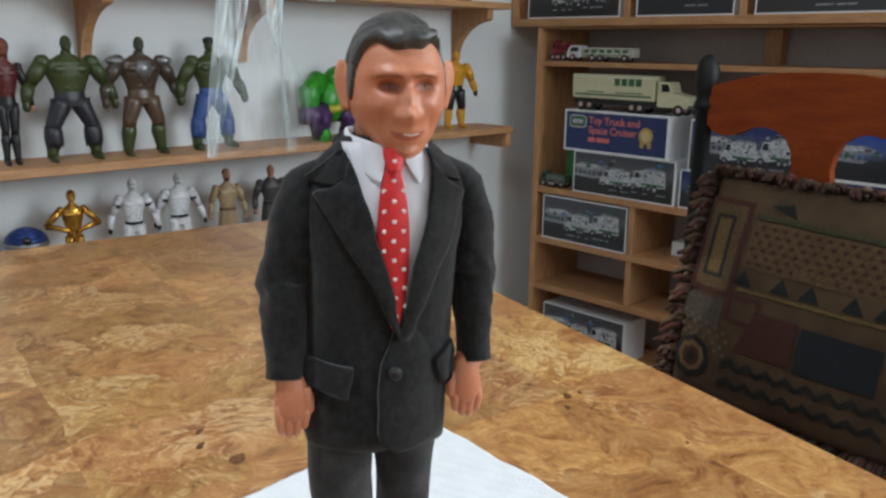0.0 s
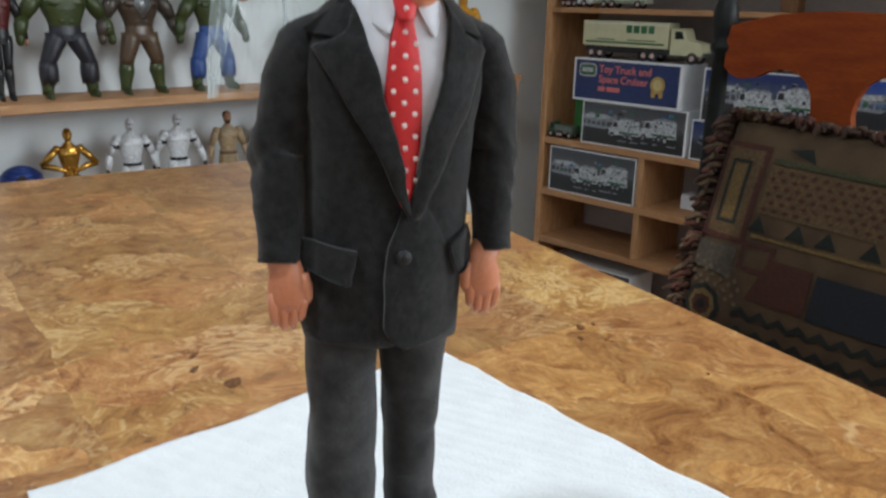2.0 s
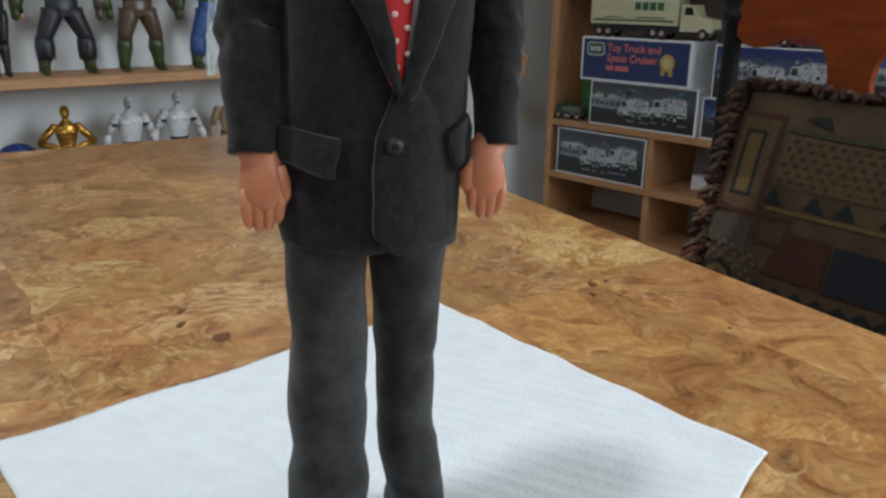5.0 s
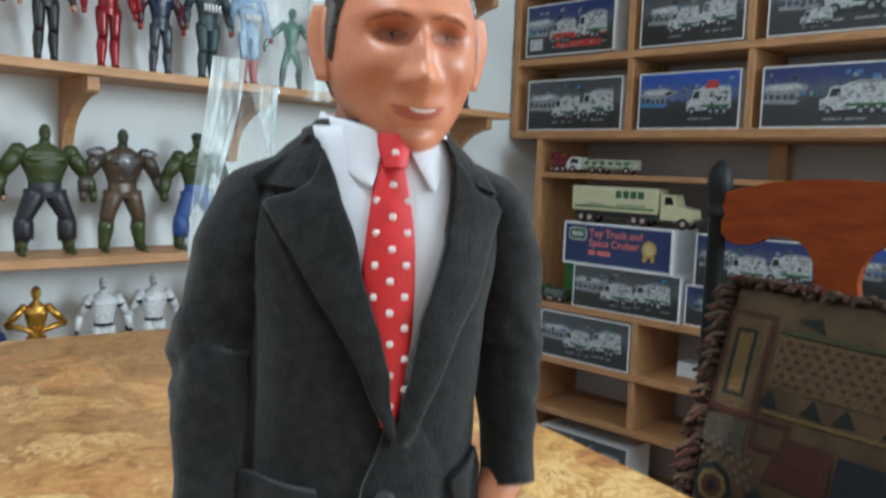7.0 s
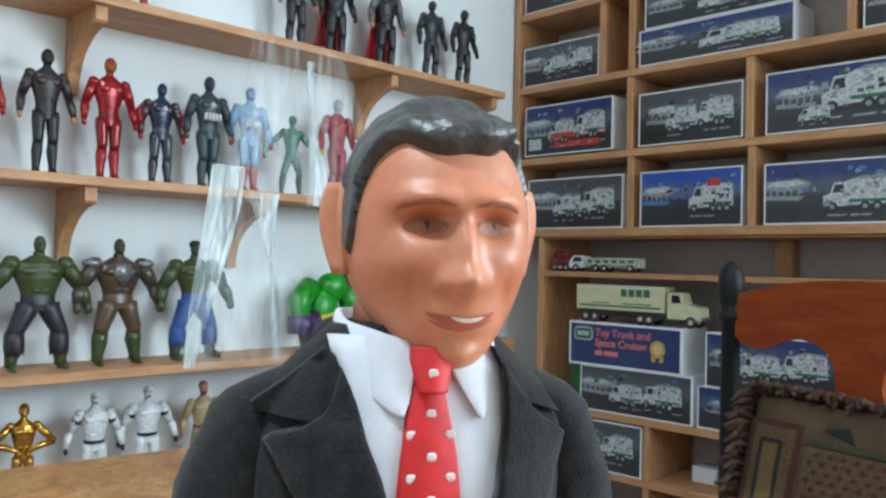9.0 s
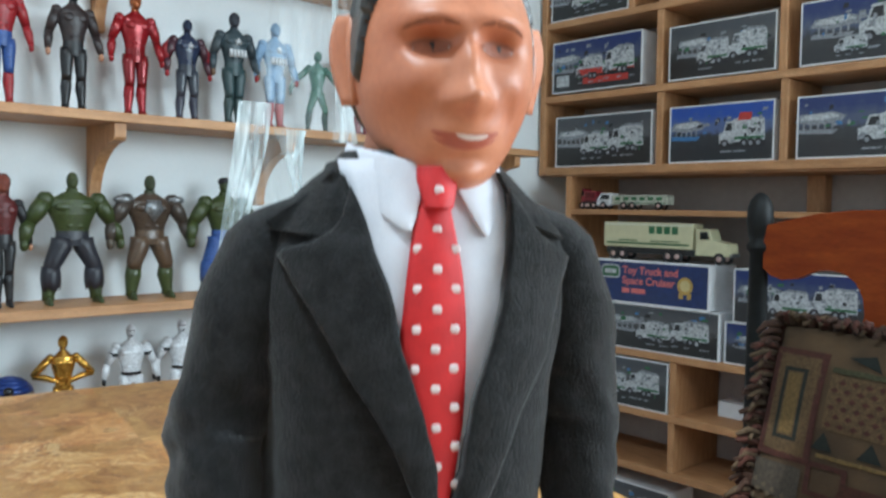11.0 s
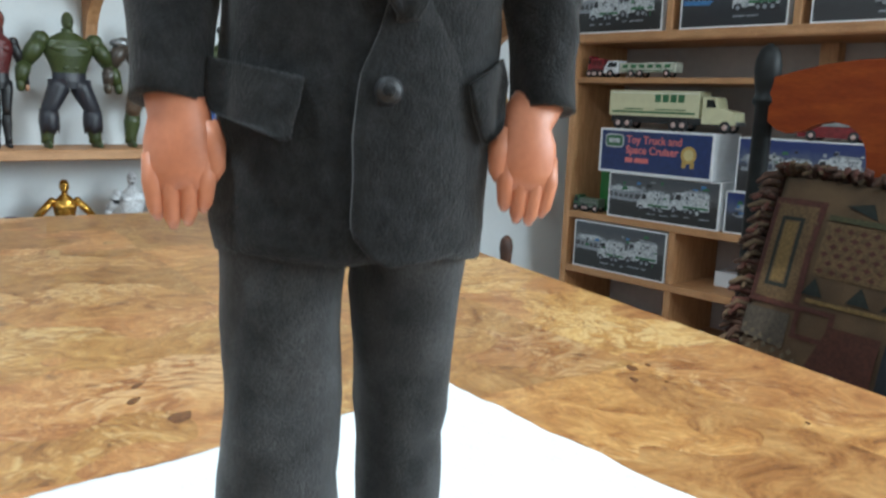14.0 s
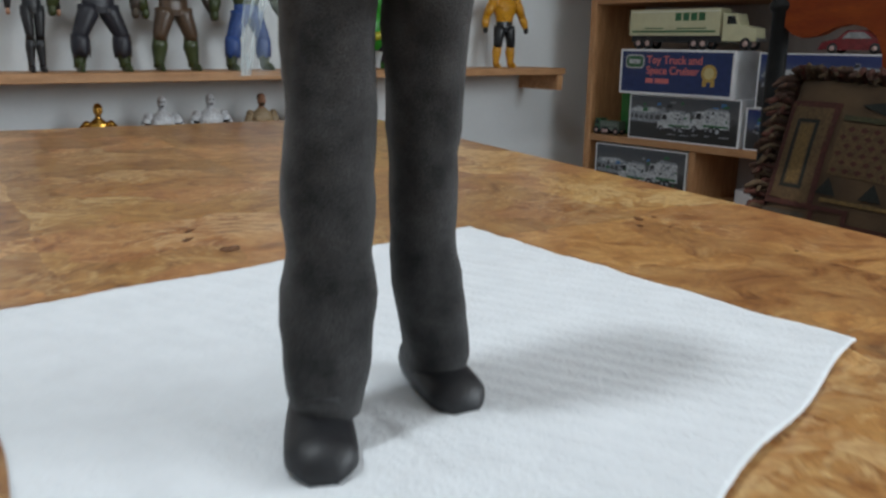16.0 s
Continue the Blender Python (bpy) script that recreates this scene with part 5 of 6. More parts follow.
def truck_picture(s, rng, w, h, kind):
    """Ink shapes: a lit station canopy, one or two trucks on the road, lights and reflections."""
    y = -0.0006
    step = iter(range(1, 400))

    def lay():
        return y - 0.000012 * next(step)

    # canopy far behind
    cx = rng.uniform(0.12, 0.24) * w
    cz = 0.60 * h
    poly(s, [(-0.17, -0.02), (-0.13, 0.10), (0.10, 0.13), (0.19, 0.06), (0.16, -0.03), (-0.02, -0.07)], lay(), 1, cx, cz, w, h)
    poly(s, [(-0.13, 0.02), (-0.10, 0.09), (0.09, 0.11), (0.15, 0.05), (0.02, 0.0)], lay(), 0, cx, cz, w, h)
    for i in range(5):
        q = lay()
        poly(s, [(-0.11 + i * 0.05, -0.14), (-0.11 + i * 0.05, 0.0), (-0.095 + i * 0.05, 0.0), (-0.095 + i * 0.05, -0.14)], q, 1, cx, cz, w, h)
    poly(s, [(-0.16, -0.20), (-0.15, -0.13), (0.14, -0.15), (0.10, -0.22)], lay(), 5 if kind == 1 else 1, cx, cz, w, h)
    for i in range(22):
        x, z = rng.uniform(0.06, 0.94) * w, rng.uniform(0.42, 0.86) * h
        a, b = rng.uniform(0.008, 0.03) * w, rng.uniform(0.012, 0.05) * h
        k = rng.choice((1, 2, 1, 3, 5))
        s.add([(x - a, q := lay(), z - b), (x + a, q, z - b * 0.6), (x + a * 0.8, q, z + b), (x - a * 0.7, q, z + b)], [(0, 1, 2, 3)], k)
    # the trucks
    trucks = {0: ((0.42, 0.20, 0.50, 1.0),), 1: ((0.50, 0.24, 0.42, 1.0),), 2: ((0.28, 0.22, 0.30, 0.9), (0.58, 0.26, 0.34, 1.0)), 3: ((0.40, 0.26, 0.56, 1.25), (0.24, 0.14, 0.22, 0.5))}[kind]
    for tx, tz, tw, th in trucks:
        x0, z0, W, H = tx * w, tz * h, tw * w, th * 0.52 * h
        body = [(0.30, 0.16), (0.30, 0.86), (0.42, 0.96), (0.98, 0.90), (1.0, 0.20)]
        cab = [(0.0, 0.12), (0.0, 0.46), (0.09, 0.52), (0.14, 0.84), (0.30, 0.86), (0.32, 0.14)]
        poly(s, [(0.0, 0.0), (0.04, 0.12), (0.98, 0.14), (1.02, 0.02)], lay(), 2, x0, z0, W, H)
        poly(s, body, lay(), 0, x0, z0, W, H)
        poly(s, cab, lay(), 0, x0, z0, W, H)
        poly(s, [(0.12, 0.54), (0.16, 0.78), (0.27, 0.79), (0.28, 0.54)], lay(), 2, x0, z0, W, H)
        poly(s, [(0.34, 0.24), (0.34, 0.34), (0.97, 0.33), (0.97, 0.25)], lay(), 3, x0, z0, W, H)
        for i in range(7):
            u = rng.uniform(0.36, 0.90)
            v = rng.uniform(0.40, 0.80)
            poly(s, [(u, v), (u, v + 0.10), (u + 0.06, v + 0.11), (u + 0.06, v + 0.01)], lay(), rng.choice((1, 1, 2, 1)), x0, z0, W, H)
        if kind == 1:
            poly(s, [(0.40, 0.86), (0.46, 1.12), (0.72, 1.10), (0.70, 0.86)], lay(), 4, x0, z0, W, H)
        else:
            poly(s, [(0.40, 0.92), (0.50, 1.02), (0.92, 0.98), (0.96, 0.90)], lay(), 1, x0, z0, W, H)
        for u in (0.12, 0.55, 0.70, 0.86)[: 4 if tw > 0.35 else 3]:
            disc(s, x0 + u * W, z0 + 0.12 * H, 0.15 * H, lay(), 2)
            disc(s, x0 + u * W, z0 + 0.12 * H, 0.07 * H, lay(), 1)
        for i in range(12):
            u, v = rng.uniform(0.0, 1.0), rng.uniform(0.05, 1.0)
            a, b = rng.uniform(0.015, 0.055), rng.uniform(0.03, 0.08)
            poly(s, [(u - a, v - b), (u + a, v - b * 0.8), (u + a * 0.9, v + b), (u - a * 0.8, v + b * 0.9)], lay(), rng.choice((1, 1, 1, 1, 2, 0, 3)), x0, z0, W, H)
        for i in range(5):
            u = rng.uniform(0.0, 0.9)
            poly(s, [(u, -0.16), (u + 0.12, -0.15), (u + 0.16, -0.10), (u + 0.02, -0.10)], lay(), 1, x0, z0, W, H)


def truck_box(y_left, y_right, z0, z1, front, depth, kind, ground, seed, label, tilt=0.0, red_words=False, side_green=False):
    """A printed carton lying on its long side; y_left is the viewer's left end."""
    w, h = y_left - y_right, z1 - z0
    e = thing("toy_truck_box", pose(front, y_left, z0, 0, 0, EAST + tilt), label, "toy box", "boxed toy trucks")
    s = Shape()
    s.box((0.0004, 0, 0.0004), (w - 0.0004, depth, h - 0.0004))
    part("carton", s, M_CARD if not side_green else mat("green_card", (0.05, 0.16, 0.07), 0.4), e, smooth=False)
    s = Shape()
    s.box((0.003, -0.0005, 0.003), (w - 0.003, -0.0002, h - 0.003))
    pic = part("printed_picture", s, PRINTS[ground], e, smooth=False)
    rng = random.Random(seed)
    s = Shape()
    truck_picture(s, rng, w, h, kind)
    if red_words:
        for i, (a, b) in enumerate(((0.30, 0.92), (0.36, 0.86))):
            q = -0.0011 - i * 0.00002
            s.add([(w * a, q, h * (0.30 - 0.17 * i)), (w * b, q, h * (0.30 - 0.17 * i)), (w * b, q, h * (0.42 - 0.17 * i)), (w * a, q, h * (0.42 - 0.17 * i))], [(0, 1, 2, 3)], 4)
        s.add([(w * 0.05, -0.00115, h * 0.12), (w * 0.2, -0.00115, h * 0.12), (w * 0.2, -0.00115, h * 0.34), (w * 0.05, -0.00115, h * 0.34)], [(0, 1, 2, 3)], 0)
    part("truck_print", s, INKS, pic, smooth=False)
    part("white_border", face_frame(w, h, 0.0035), M_CARD, e, smooth=False)
    return e


U = 1.1285
truck_box(1.972, 1.633, U, U + 0.150, XU + 0.006, 0.12, 2, 2, 11, "printed toy truck box with white machines on a grey road")
truck_box(1.578, 1.287, U, U + 0.150, XU + 0.006, 0.12, 1, 1, 12, "bright blue toy truck box with a white tow truck")
truck_box(1.232, 0.90, U, U + 0.148, XU + 0.006, 0.12, 0, 0, 13, "dark blue toy truck box with a white tanker")
truck_box(0.83, 0.50, U, U + 0.148, XU + 0.006, 0.12, 0, 0, 14, "dark blue toy truck box with a white lorry")
V = 1.3455
truck_box(1.988, 1.670, V + 0.006, V + 0.158, XU + 0.004, 0.12, 2, 0, 21, "glossy toy truck box with red lettering bars", red_words=True)
truck_box(1.586, 1.289, V + 0.004, V + 0.148, XU + 0.006, 0.12, 2, 2, 22, "toy truck box showing a white fire truck")
truck_box(1.231, 0.90, V + 0.002, V + 0.152, XU + 0.006, 0.12, 3, 0, 23, "toy truck box showing a large white lorry and a racing car")
truck_box(0.83, 0.50, V + 0.002, V + 0.150, XU + 0.006, 0.12, 0, 0, 24, "dark blue toy truck box")
W0 = 1.5685
truck_box(2.000, 1.722, W0, W0 + 0.120, XU + 0.006, 0.12, 2, 2, 31, "toy truck box with a red and white picture")
truck_box(1.590, 1.165, W0 + 0.002, W0 + 0.100, XU + 0.008, 0.12, 0, 0, 32, "long toy truck box with a green and white tanker")
truck_box(1.575, 1.20, W0 + 0.103, W0 + 0.205, XU + 0.010, 0.12, 0, 2, 33, "white toy truck box with a red truck on top of another")
truck_box(1.01, 0.70, W0, W0 + 0.120, XU + 0.006, 0.12, 0, 2, 34, "pale toy truck box")
truck_box(2.000, 1.73, 1.7975, 1.915, XU + 0.006, 0.12, 2, 0, 41, "toy truck box on the top row")
truck_box(1.69, 1.32, 1.7975, 1.915, XU + 0.006, 0.12, 0, 0, 42, "toy truck box on the top row")
B0 = 0.6175
truck_box(1.735, 1.392, B0, B0 + 0.124, XL + 0.004, 0.12, 2, 2, 51, "toy truck box with white and green trucks on a dark road", tilt=0.0)
truck_box(1.380, 1.02, B0, B0 + 0.106, XL + 0.010, 0.12, 0, 0, 52, "toy truck box under another beside the chair")
truck_box(1.357, 1.035, B0 + 0.1065, B0 + 0.242, XL + 0.004, 0.12, 2, 0, 53, "toy truck box with two white rescue trucks")
truck_box(1.000, 0.68, B0, B0 + 0.125, XL + 0.006, 0.12, 0, 0, 54, "dark toy truck box behind the chair")
truck_box(0.985, 0.69, B0 + 0.1255, B0 + 0.245, XL + 0.006, 0.12, 0, 1, 55, "toy truck box with a red truck behind the chair")
truck_box(1.846, 1.535, 0.4555, 0.592, XL + 0.003, 0.12, 2, 2, 61, "toy truck box with a white van on a dark road")
truck_box(1.840, 1.53, 0.1005, 0.235, XL + 0.020, 0.12, 2, 2, 63, "toy truck box on the bottom shelf")


def lettered_box():
    """The navy carton with coral words and a round gold seal."""
    yl, yr, z0, z1 = 1.772, 1.418, B0 + 0.1245, B0 + 0.246
    w, h = yl - yr, z1 - z0
    e = thing("toy_truck_box", pose(XL - 0.002, yl, z0, 0, 0, EAST), "navy toy truck box with coral lettering and gold seal", "toy box", "boxed toy trucks")
    s = Shape()
    s.box((0.0004, 0, 0.0004), (w - 0.0004, 0.13, h - 0.0004))
    part("carton", s, M_CARD, e, smooth=False)
    s = Shape()
    s.box((0.005, -0.0006, 0.005), (w - 0.005, -0.0002, h - 0.005))
    p = part("printed_panel", s, M_INK_NAVY, e, smooth=False)
    part("white_border", face_frame(w, h, 0.006), M_CARD, e, smooth=False)
    s = Shape()
    s.slab([(0.018 + 0.031 + 0.031 * math.copysign(abs(math.cos(q)) ** 0.45, math.cos(q)), 0.088 + 0.019 * math.copysign(abs(math.sin(q)) ** 0.45, math.sin(q))) for q in (2 * math.pi * i / 28 for i in range(28))], -0.0012, -0.0007, 0)
    s.slab([(0.049 + 0.027 * math.copysign(abs(math.cos(q)) ** 0.45, math.cos(q)), 0.088 + 0.015 * math.copysign(abs(math.sin(q)) ** 0.45, math.sin(q))) for q in (2 * math.pi * i / 28 for i in range(28))], -0.0016, -0.0012, 1)
    s.box((0.030, -0.0019, 0.082), (0.068, -0.0016, 0.094), 0)
    part("emblem", s, [M_INK_W, M_INK_GR], p, "green and white emblem", smooth=False)
    s = Shape()
    cx, cz = 0.283, 0.062
    s.slab([(cx + (0.022 + 0.0015 * (i % 2)) * math.cos(2 * math.pi * i / 40), cz + (0.022 + 0.0015 * (i % 2)) * math.sin(2 * math.pi * i / 40)) for i in range(40)], -0.0012, -0.0007, 0)
    s.slab([(cx + 0.015 * math.cos(2 * math.pi * i / 28), cz + 0.015 * math.sin(2 * math.pi * i / 28)) for i in range(28)], -0.0015, -0.0012, 1)
    s.box((cx - 0.018, -0.0011, cz - 0.034), (cx - 0.006, -0.0007, cz - 0.018), 0)
    s.box((cx + 0.006, -0.0011, cz - 0.034), (cx + 0.018, -0.0007, cz - 0.018), 0)
    part("gold_seal", s, [M_INK_GOLD, mat("ink_pale_gold", (0.5, 0.42, 0.2), 0.3)], p, "gold rosette seal", smooth=False)
    for words, size, z in (("Toy Truck and", 0.029, 0.084), ("Space Cruiser", 0.029, 0.056)):
        cu = bpy.data.curves.new("lettering", "FONT")
        cu.body, cu.size, cu.extrude, cu.offset = words, size, 0.0002, 0.0006
        cu.materials.append(M_INK_PINK)
        ob = new("lettering", cu)
        ob.parent = p
        ob.matrix_basis = pose(0.088, -0.0010, z, 90, 0, 0)
    for x0, x1, z0b, z1b in ((0.088, 0.112, 0.031, 0.044), (0.118, 0.162, 0.031, 0.044)):
        s = Shape()
        s.box((x0, -0.0012, z0b), (x1, -0.0007, z1b))
        part("printed_bar", s, M_INK_PINK, p, smooth=False)
    return e


lettered_box()


# ---- toy trucks ----
def wheel(parent, x, y, z, r, t=0.008):
    s = Shape()
    s.tube([(0, -t / 2, 0), (0, -t / 2 + 0.001, 0), (0, t / 2 - 0.001, 0), (0, t / 2, 0)], [r * 0.86, r, r, r * 0.86], 0, n=18, axis=(1, 0, 0))
    s.tube([(0, -t / 2 - 0.0012, 0), (0, -t / 2 + 0.001, 0)], [r * 0.42, r * 0.55], 1, n=14, axis=(1, 0, 0))
    return part("wheel", s, [plastic(BLACK, 0.6), plastic((0.5, 0.35, 0.32), 0.35, 0.3)], parent, m=pose(x, y, z))


def tanker():
    """The cream box trailer and its cab, standing on the navy carton."""
    cream = mat("cream_plastic", (0.55, 0.53, 0.34), 0.4, vary=0.06, scale=40)
    e = thing("toy_truck", pose(XL + 0.002, 1.752, B0 + 0.2465, 0, 0, EAST), "cream toy lorry with green lettering bars on its trailer", "toy truck", "toy trucks")
    s = Shape()
    s.box((0.0, 0.0, 0.036), (0.278, 0.052, 0.104))
    tr = part("trailer", s, cream, e, smooth=False)
    s = Shape()
    for i in range(4):
        s.box((0.146 + i * 0.0235, -0.0010, 0.074), (0.164 + i * 0.0235, -0.0002, 0.094))
    s.box((0.010, -0.0009, 0.044), (0.268, -0.0002, 0.049)), s.box((0.050, -0.0009, 0.053), (0.110, -0.0002, 0.056)), s.box((0.150, -0.0009, 0.053), (0.240, -0.0002, 0.056))
    part("green_print", s, M_INK_GR, tr, "green printed bars", smooth=False)
    s = Shape()
    s.box((0.002, -0.001, 0.097), (0.276, -0.0002, 0.0985))
    part("rail", s, M_CARD, tr, smooth=False)
    s = Shape()
    s.box((0.006, 0.004, 0.018), (0.330, 0.048, 0.0358))
    part("chassis", s, plastic(BLACK, 0.5), e, smooth=False)
    s = Shape()
    s.slab([(0.286, 0.022), (0.286, 0.090), (0.322, 0.090), (0.332, 0.062), (0.376, 0.054), (0.380, 0.022)], 0.002, 0.050)
    cb = part("cab", s, cream, e, smooth=False)
    s = Shape()
    s.slab([(0.298, 0.064), (0.298, 0.084), (0.318, 0.084), (0.325, 0.064)], 0.0010, 0.0018)
    part("window", s, plastic(BLACK, 0.2), cb, smooth=False)
    s = Shape()
    s.box((0.380, 0.004, 0.020), (0.384, 0.048, 0.030))
    part("bumper", s, plastic(SILVER, 0.3, 0.8), cb, smooth=False)
    for x in (0.030, 0.060, 0.205, 0.232, 0.352):
        wheel(e, x, 0.005, 0.0155, 0.0155)
        wheel(e, x, 0.047, 0.0155, 0.0155)
    return e


tanker()


def small_truck(y_left, z, front, length, cab_c, body_c, stripe_c, label, h=0.05):
    e = thing("toy_truck", pose(front, y_left, z, 0, 0, EAST), label, "toy truck", "toy trucks")
    L = length
    s = Shape()
    s.slab([(0.0, 0.012), (0.002, h * 0.62), (L * 0.07, h), (L * 0.22, h), (L * 0.22, 0.012)], 0.0, 0.034)
    cb = part("cab", s, plastic(cab_c, 0.35), e, smooth=False)
    s = Shape()
    s.slab([(L * 0.05, h * 0.62), (L * 0.085, h * 0.9), (L * 0.19, h * 0.9), (L * 0.19, h * 0.62)], -0.0010, -0.0002)
    part("window", s, plastic(BLACK, 0.2), cb, smooth=False)
    s = Shape()
    s.box((L * 0.235, 0.001, 0.014), (L, 0.033, h * 0.86), 0)
    bd = part("body", s, plastic(body_c, 0.35), e, smooth=False)
    s = Shape()
    s.box((L * 0.26, -0.0008, 0.017), (L * 0.98, 0.0003, h * 0.42))
    for i in range(6):
        u = 0.28 + i * 0.115
        s.box((L * u, -0.0008, h * 0.55), (L * (u + 0.07), 0.0003, h * 0.76))
    part("stripe", s, plastic(stripe_c, 0.4), bd, smooth=False)
    for x in (0.10, 0.40, 0.52, 0.88):
        wheel(e, L * x, 0.002, 0.011, 0.011, 0.006)
        wheel(e, L * x, 0.032, 0.011, 0.011, 0.006)
    return e


small_truck(1.846, 1.0025, XL + 0.012, 0.052, (0.28, 0.02, 0.03), (0.24, 0.02, 0.03), (0.1, 0.01, 0.01), "small dark red toy truck on the shelf", h=0.060)
small_truck(1.790, 1.0025, XL + 0.012, 0.232, WHITE, (0.55, 0.56, 0.46), (0.04, 0.15, 0.06), "small white and green toy ladder truck", h=0.046)
small_truck(1.862, 0.6175, XL + 0.006, 0.090, (0.05, 0.13, 0.06), (0.10, 0.14, 0.10), (0.2, 0.22, 0.2), "small green toy truck on the shelf", h=0.046)
gb = thing("toy_box", pose(XL + 0.07, 1.815, B0, 0, 0, EAST), "plain green card box standing behind a toy truck", "toy box")
gs = Shape()
gs.box((0, 0, 0), (0.075, 0.1, 0.118))
part("carton", gs, mat("green_card_plain", (0.03, 0.17, 0.035), 0.5), gb, smooth=False)
wb = thing("card_box", pose(XL + 0.10, 1.44, 0.4555, 0, 0, EAST), "small white card box in a bookcase cubby", "box")
ws = Shape()
ws.box((0, 0, 0), (0.07, 0.06, 0.04))
part("carton", ws, M_CARD, wb, smooth=False)
# toy car on the box behind the chair
tc = thing("toy_car", pose(XL + 0.01, 1.22, B0 + 0.2425, 0, 0, EAST), "small red and black toy car on a box", "toy car")
ts = Shape()
ts.slab([(0.0, 0.008), (0.01, 0.026), (0.045, 0.034), (0.065, 0.052), (0.105, 0.052), (0.135, 0.032), (0.165, 0.026), (0.17, 0.008)], 0.0, 0.05)
part("body", ts, plastic((0.20, 0.015, 0.02), 0.25), tc, smooth=False)
ts = Shape()
ts.slab([(0.055, 0.034), (0.069, 0.048), (0.102, 0.048), (0.122, 0.034)], -0.001, -0.0002)
part("window", ts, plastic(SILVER, 0.2), tc, smooth=False)
for wx in (0.035, 0.13):
    wheel(tc, wx, 0.002, 0.012, 0.012)
    wheel(tc, wx, 0.048, 0.012, 0.012)


# ---- chair and cushion ----
def chair():
    """A turned chair with a wide orange crest rail, its back towards the bookcase."""
    e = thing("chair", pose(1.64, 0.808, 0, 0, 0, 0), "wooden chair with black turned posts and orange back", "chair")
    for yy in (0.212, -0.212):
        s = Shape()
        prof = [(0.0, 0.016), (0.30, 0.020), (0.46, 0.016), (0.80, 0.0165), (0.928, 0.0155), (0.935, 0.021), (0.942, 0.021), (0.950, 0.0165), (0.962, 0.0195), (0.985, 0.0225), (1.005, 0.0215), (1.020, 0.0165), (1.028, 0.010), (1.033, 0.003)]
        s.tube([(0, 0, z) for z, r in prof], [r for z, r in prof], n=20)
        part("post", s, M_IRON, e, "black turned post with a ball finial", m=pose(0, yy, 0))
    # crest rail and pierced splat in one outline: half profile in y, z, mirrored
    half = [(0.0, 1.006), (0.06, 1.004), (0.11, 0.998), (0.155, 0.988), (0.199, 0.976), (0.199, 0.905), (0.185, 0.892), (0.165, 0.886), (0.140, 0.890), (0.115, 0.903), (0.090, 0.908), (0.066, 0.903), (0.048, 0.890), (0.037, 0.868), (0.033, 0.842), (0.038, 0.812), (0.055, 0.785), (0.080, 0.745), (0.090, 0.690), (0.080, 0.620), (0.062, 0.540), (0.062, 0.399)]
    ring = half + [(-y, z) for y, z in reversed(half[1:])]
    m = len(ring)
    s = Shape()
    s.add([(-0.011, y, z) for y, z in ring] + [(0.011, y, z) for y, z in ring], [tuple(range(m)), tuple(reversed(range(m, 2 * m)))] + [(i, (i + 1) % m, m + (i + 1) % m, m + i) for i in range(m)])
    part("backrest", s, M_CHAIRWOOD, e, "orange stained crest rail and splat", smooth=False)
    s = Shape()
    s.box((-0.44, -0.24, 0.372), (0.012, 0.24, 0.397))
    part("seat", s, M_CHAIRWOOD, e, smooth=False)
    for yy in (0.21, -0.21):
        s = Shape()
        s.tube([(-0.41, yy, 0), (-0.41, yy, 0.2), (-0.41, yy, 0.376)], [0.014, 0.020, 0.018], n=14)
        part("leg", s, M_IRON, e)
    return e


chair()


def tapestry():
    """Woven cushion cloth in brown, gold, rust and dark green fields."""
    m = bpy.data.materials.new("tapestry_weave")
    m.use_nodes = True
    n, l = m.node_tree.nodes, m.node_tree.links
    b = n["Principled BSDF"]
    b.inputs["Roughness"].default_value = 0.95
    co = n.new("ShaderNodeTexCoord")
    no = n.new("ShaderNodeTexNoise")
    no.inputs["Scale"].default_value, no.inputs["Detail"].default_value = 900, 3
    l.new(co.outputs["Object"], no.inputs["Vector"])
    big = n.new("ShaderNodeTexNoise")
    big.inputs["Scale"].default_value = 14
    l.new(co.outputs["Object"], big.inputs["Vector"])
    rp = n.new("ShaderNodeValToRGB")
    rp.color_ramp.elements[0].position, rp.color_ramp.elements[0].color = 0.35, (0.042, 0.024, 0.011, 1)
    rp.color_ramp.elements[1].position, rp.color_ramp.elements[1].color = 0.65, (0.075, 0.044, 0.020, 1)
    l.new(big.outputs["Fac"], rp.inputs[0])
    mx = n.new("ShaderNodeMix")
    mx.data_type, mx.blend_type = "RGBA", "OVERLAY"
    mx.inputs["Factor"].default_value = 0.6
    l.new(rp.outputs[0], mx.inputs["A"])
    l.new(no.outputs["Fac"], mx.inputs["B"])
    l.new(mx.outputs["Result"], b.inputs["Base Color"])
    bp = n.new("ShaderNodeBump")
    bp.inputs["Strength"].default_value, bp.inputs["Distance"].default_value = 0.6, 0.001
    l.new(no.outputs["Fac"], bp.inputs["Height"])
    l.new(bp.outputs[0], b.inputs["Normal"])
    return m


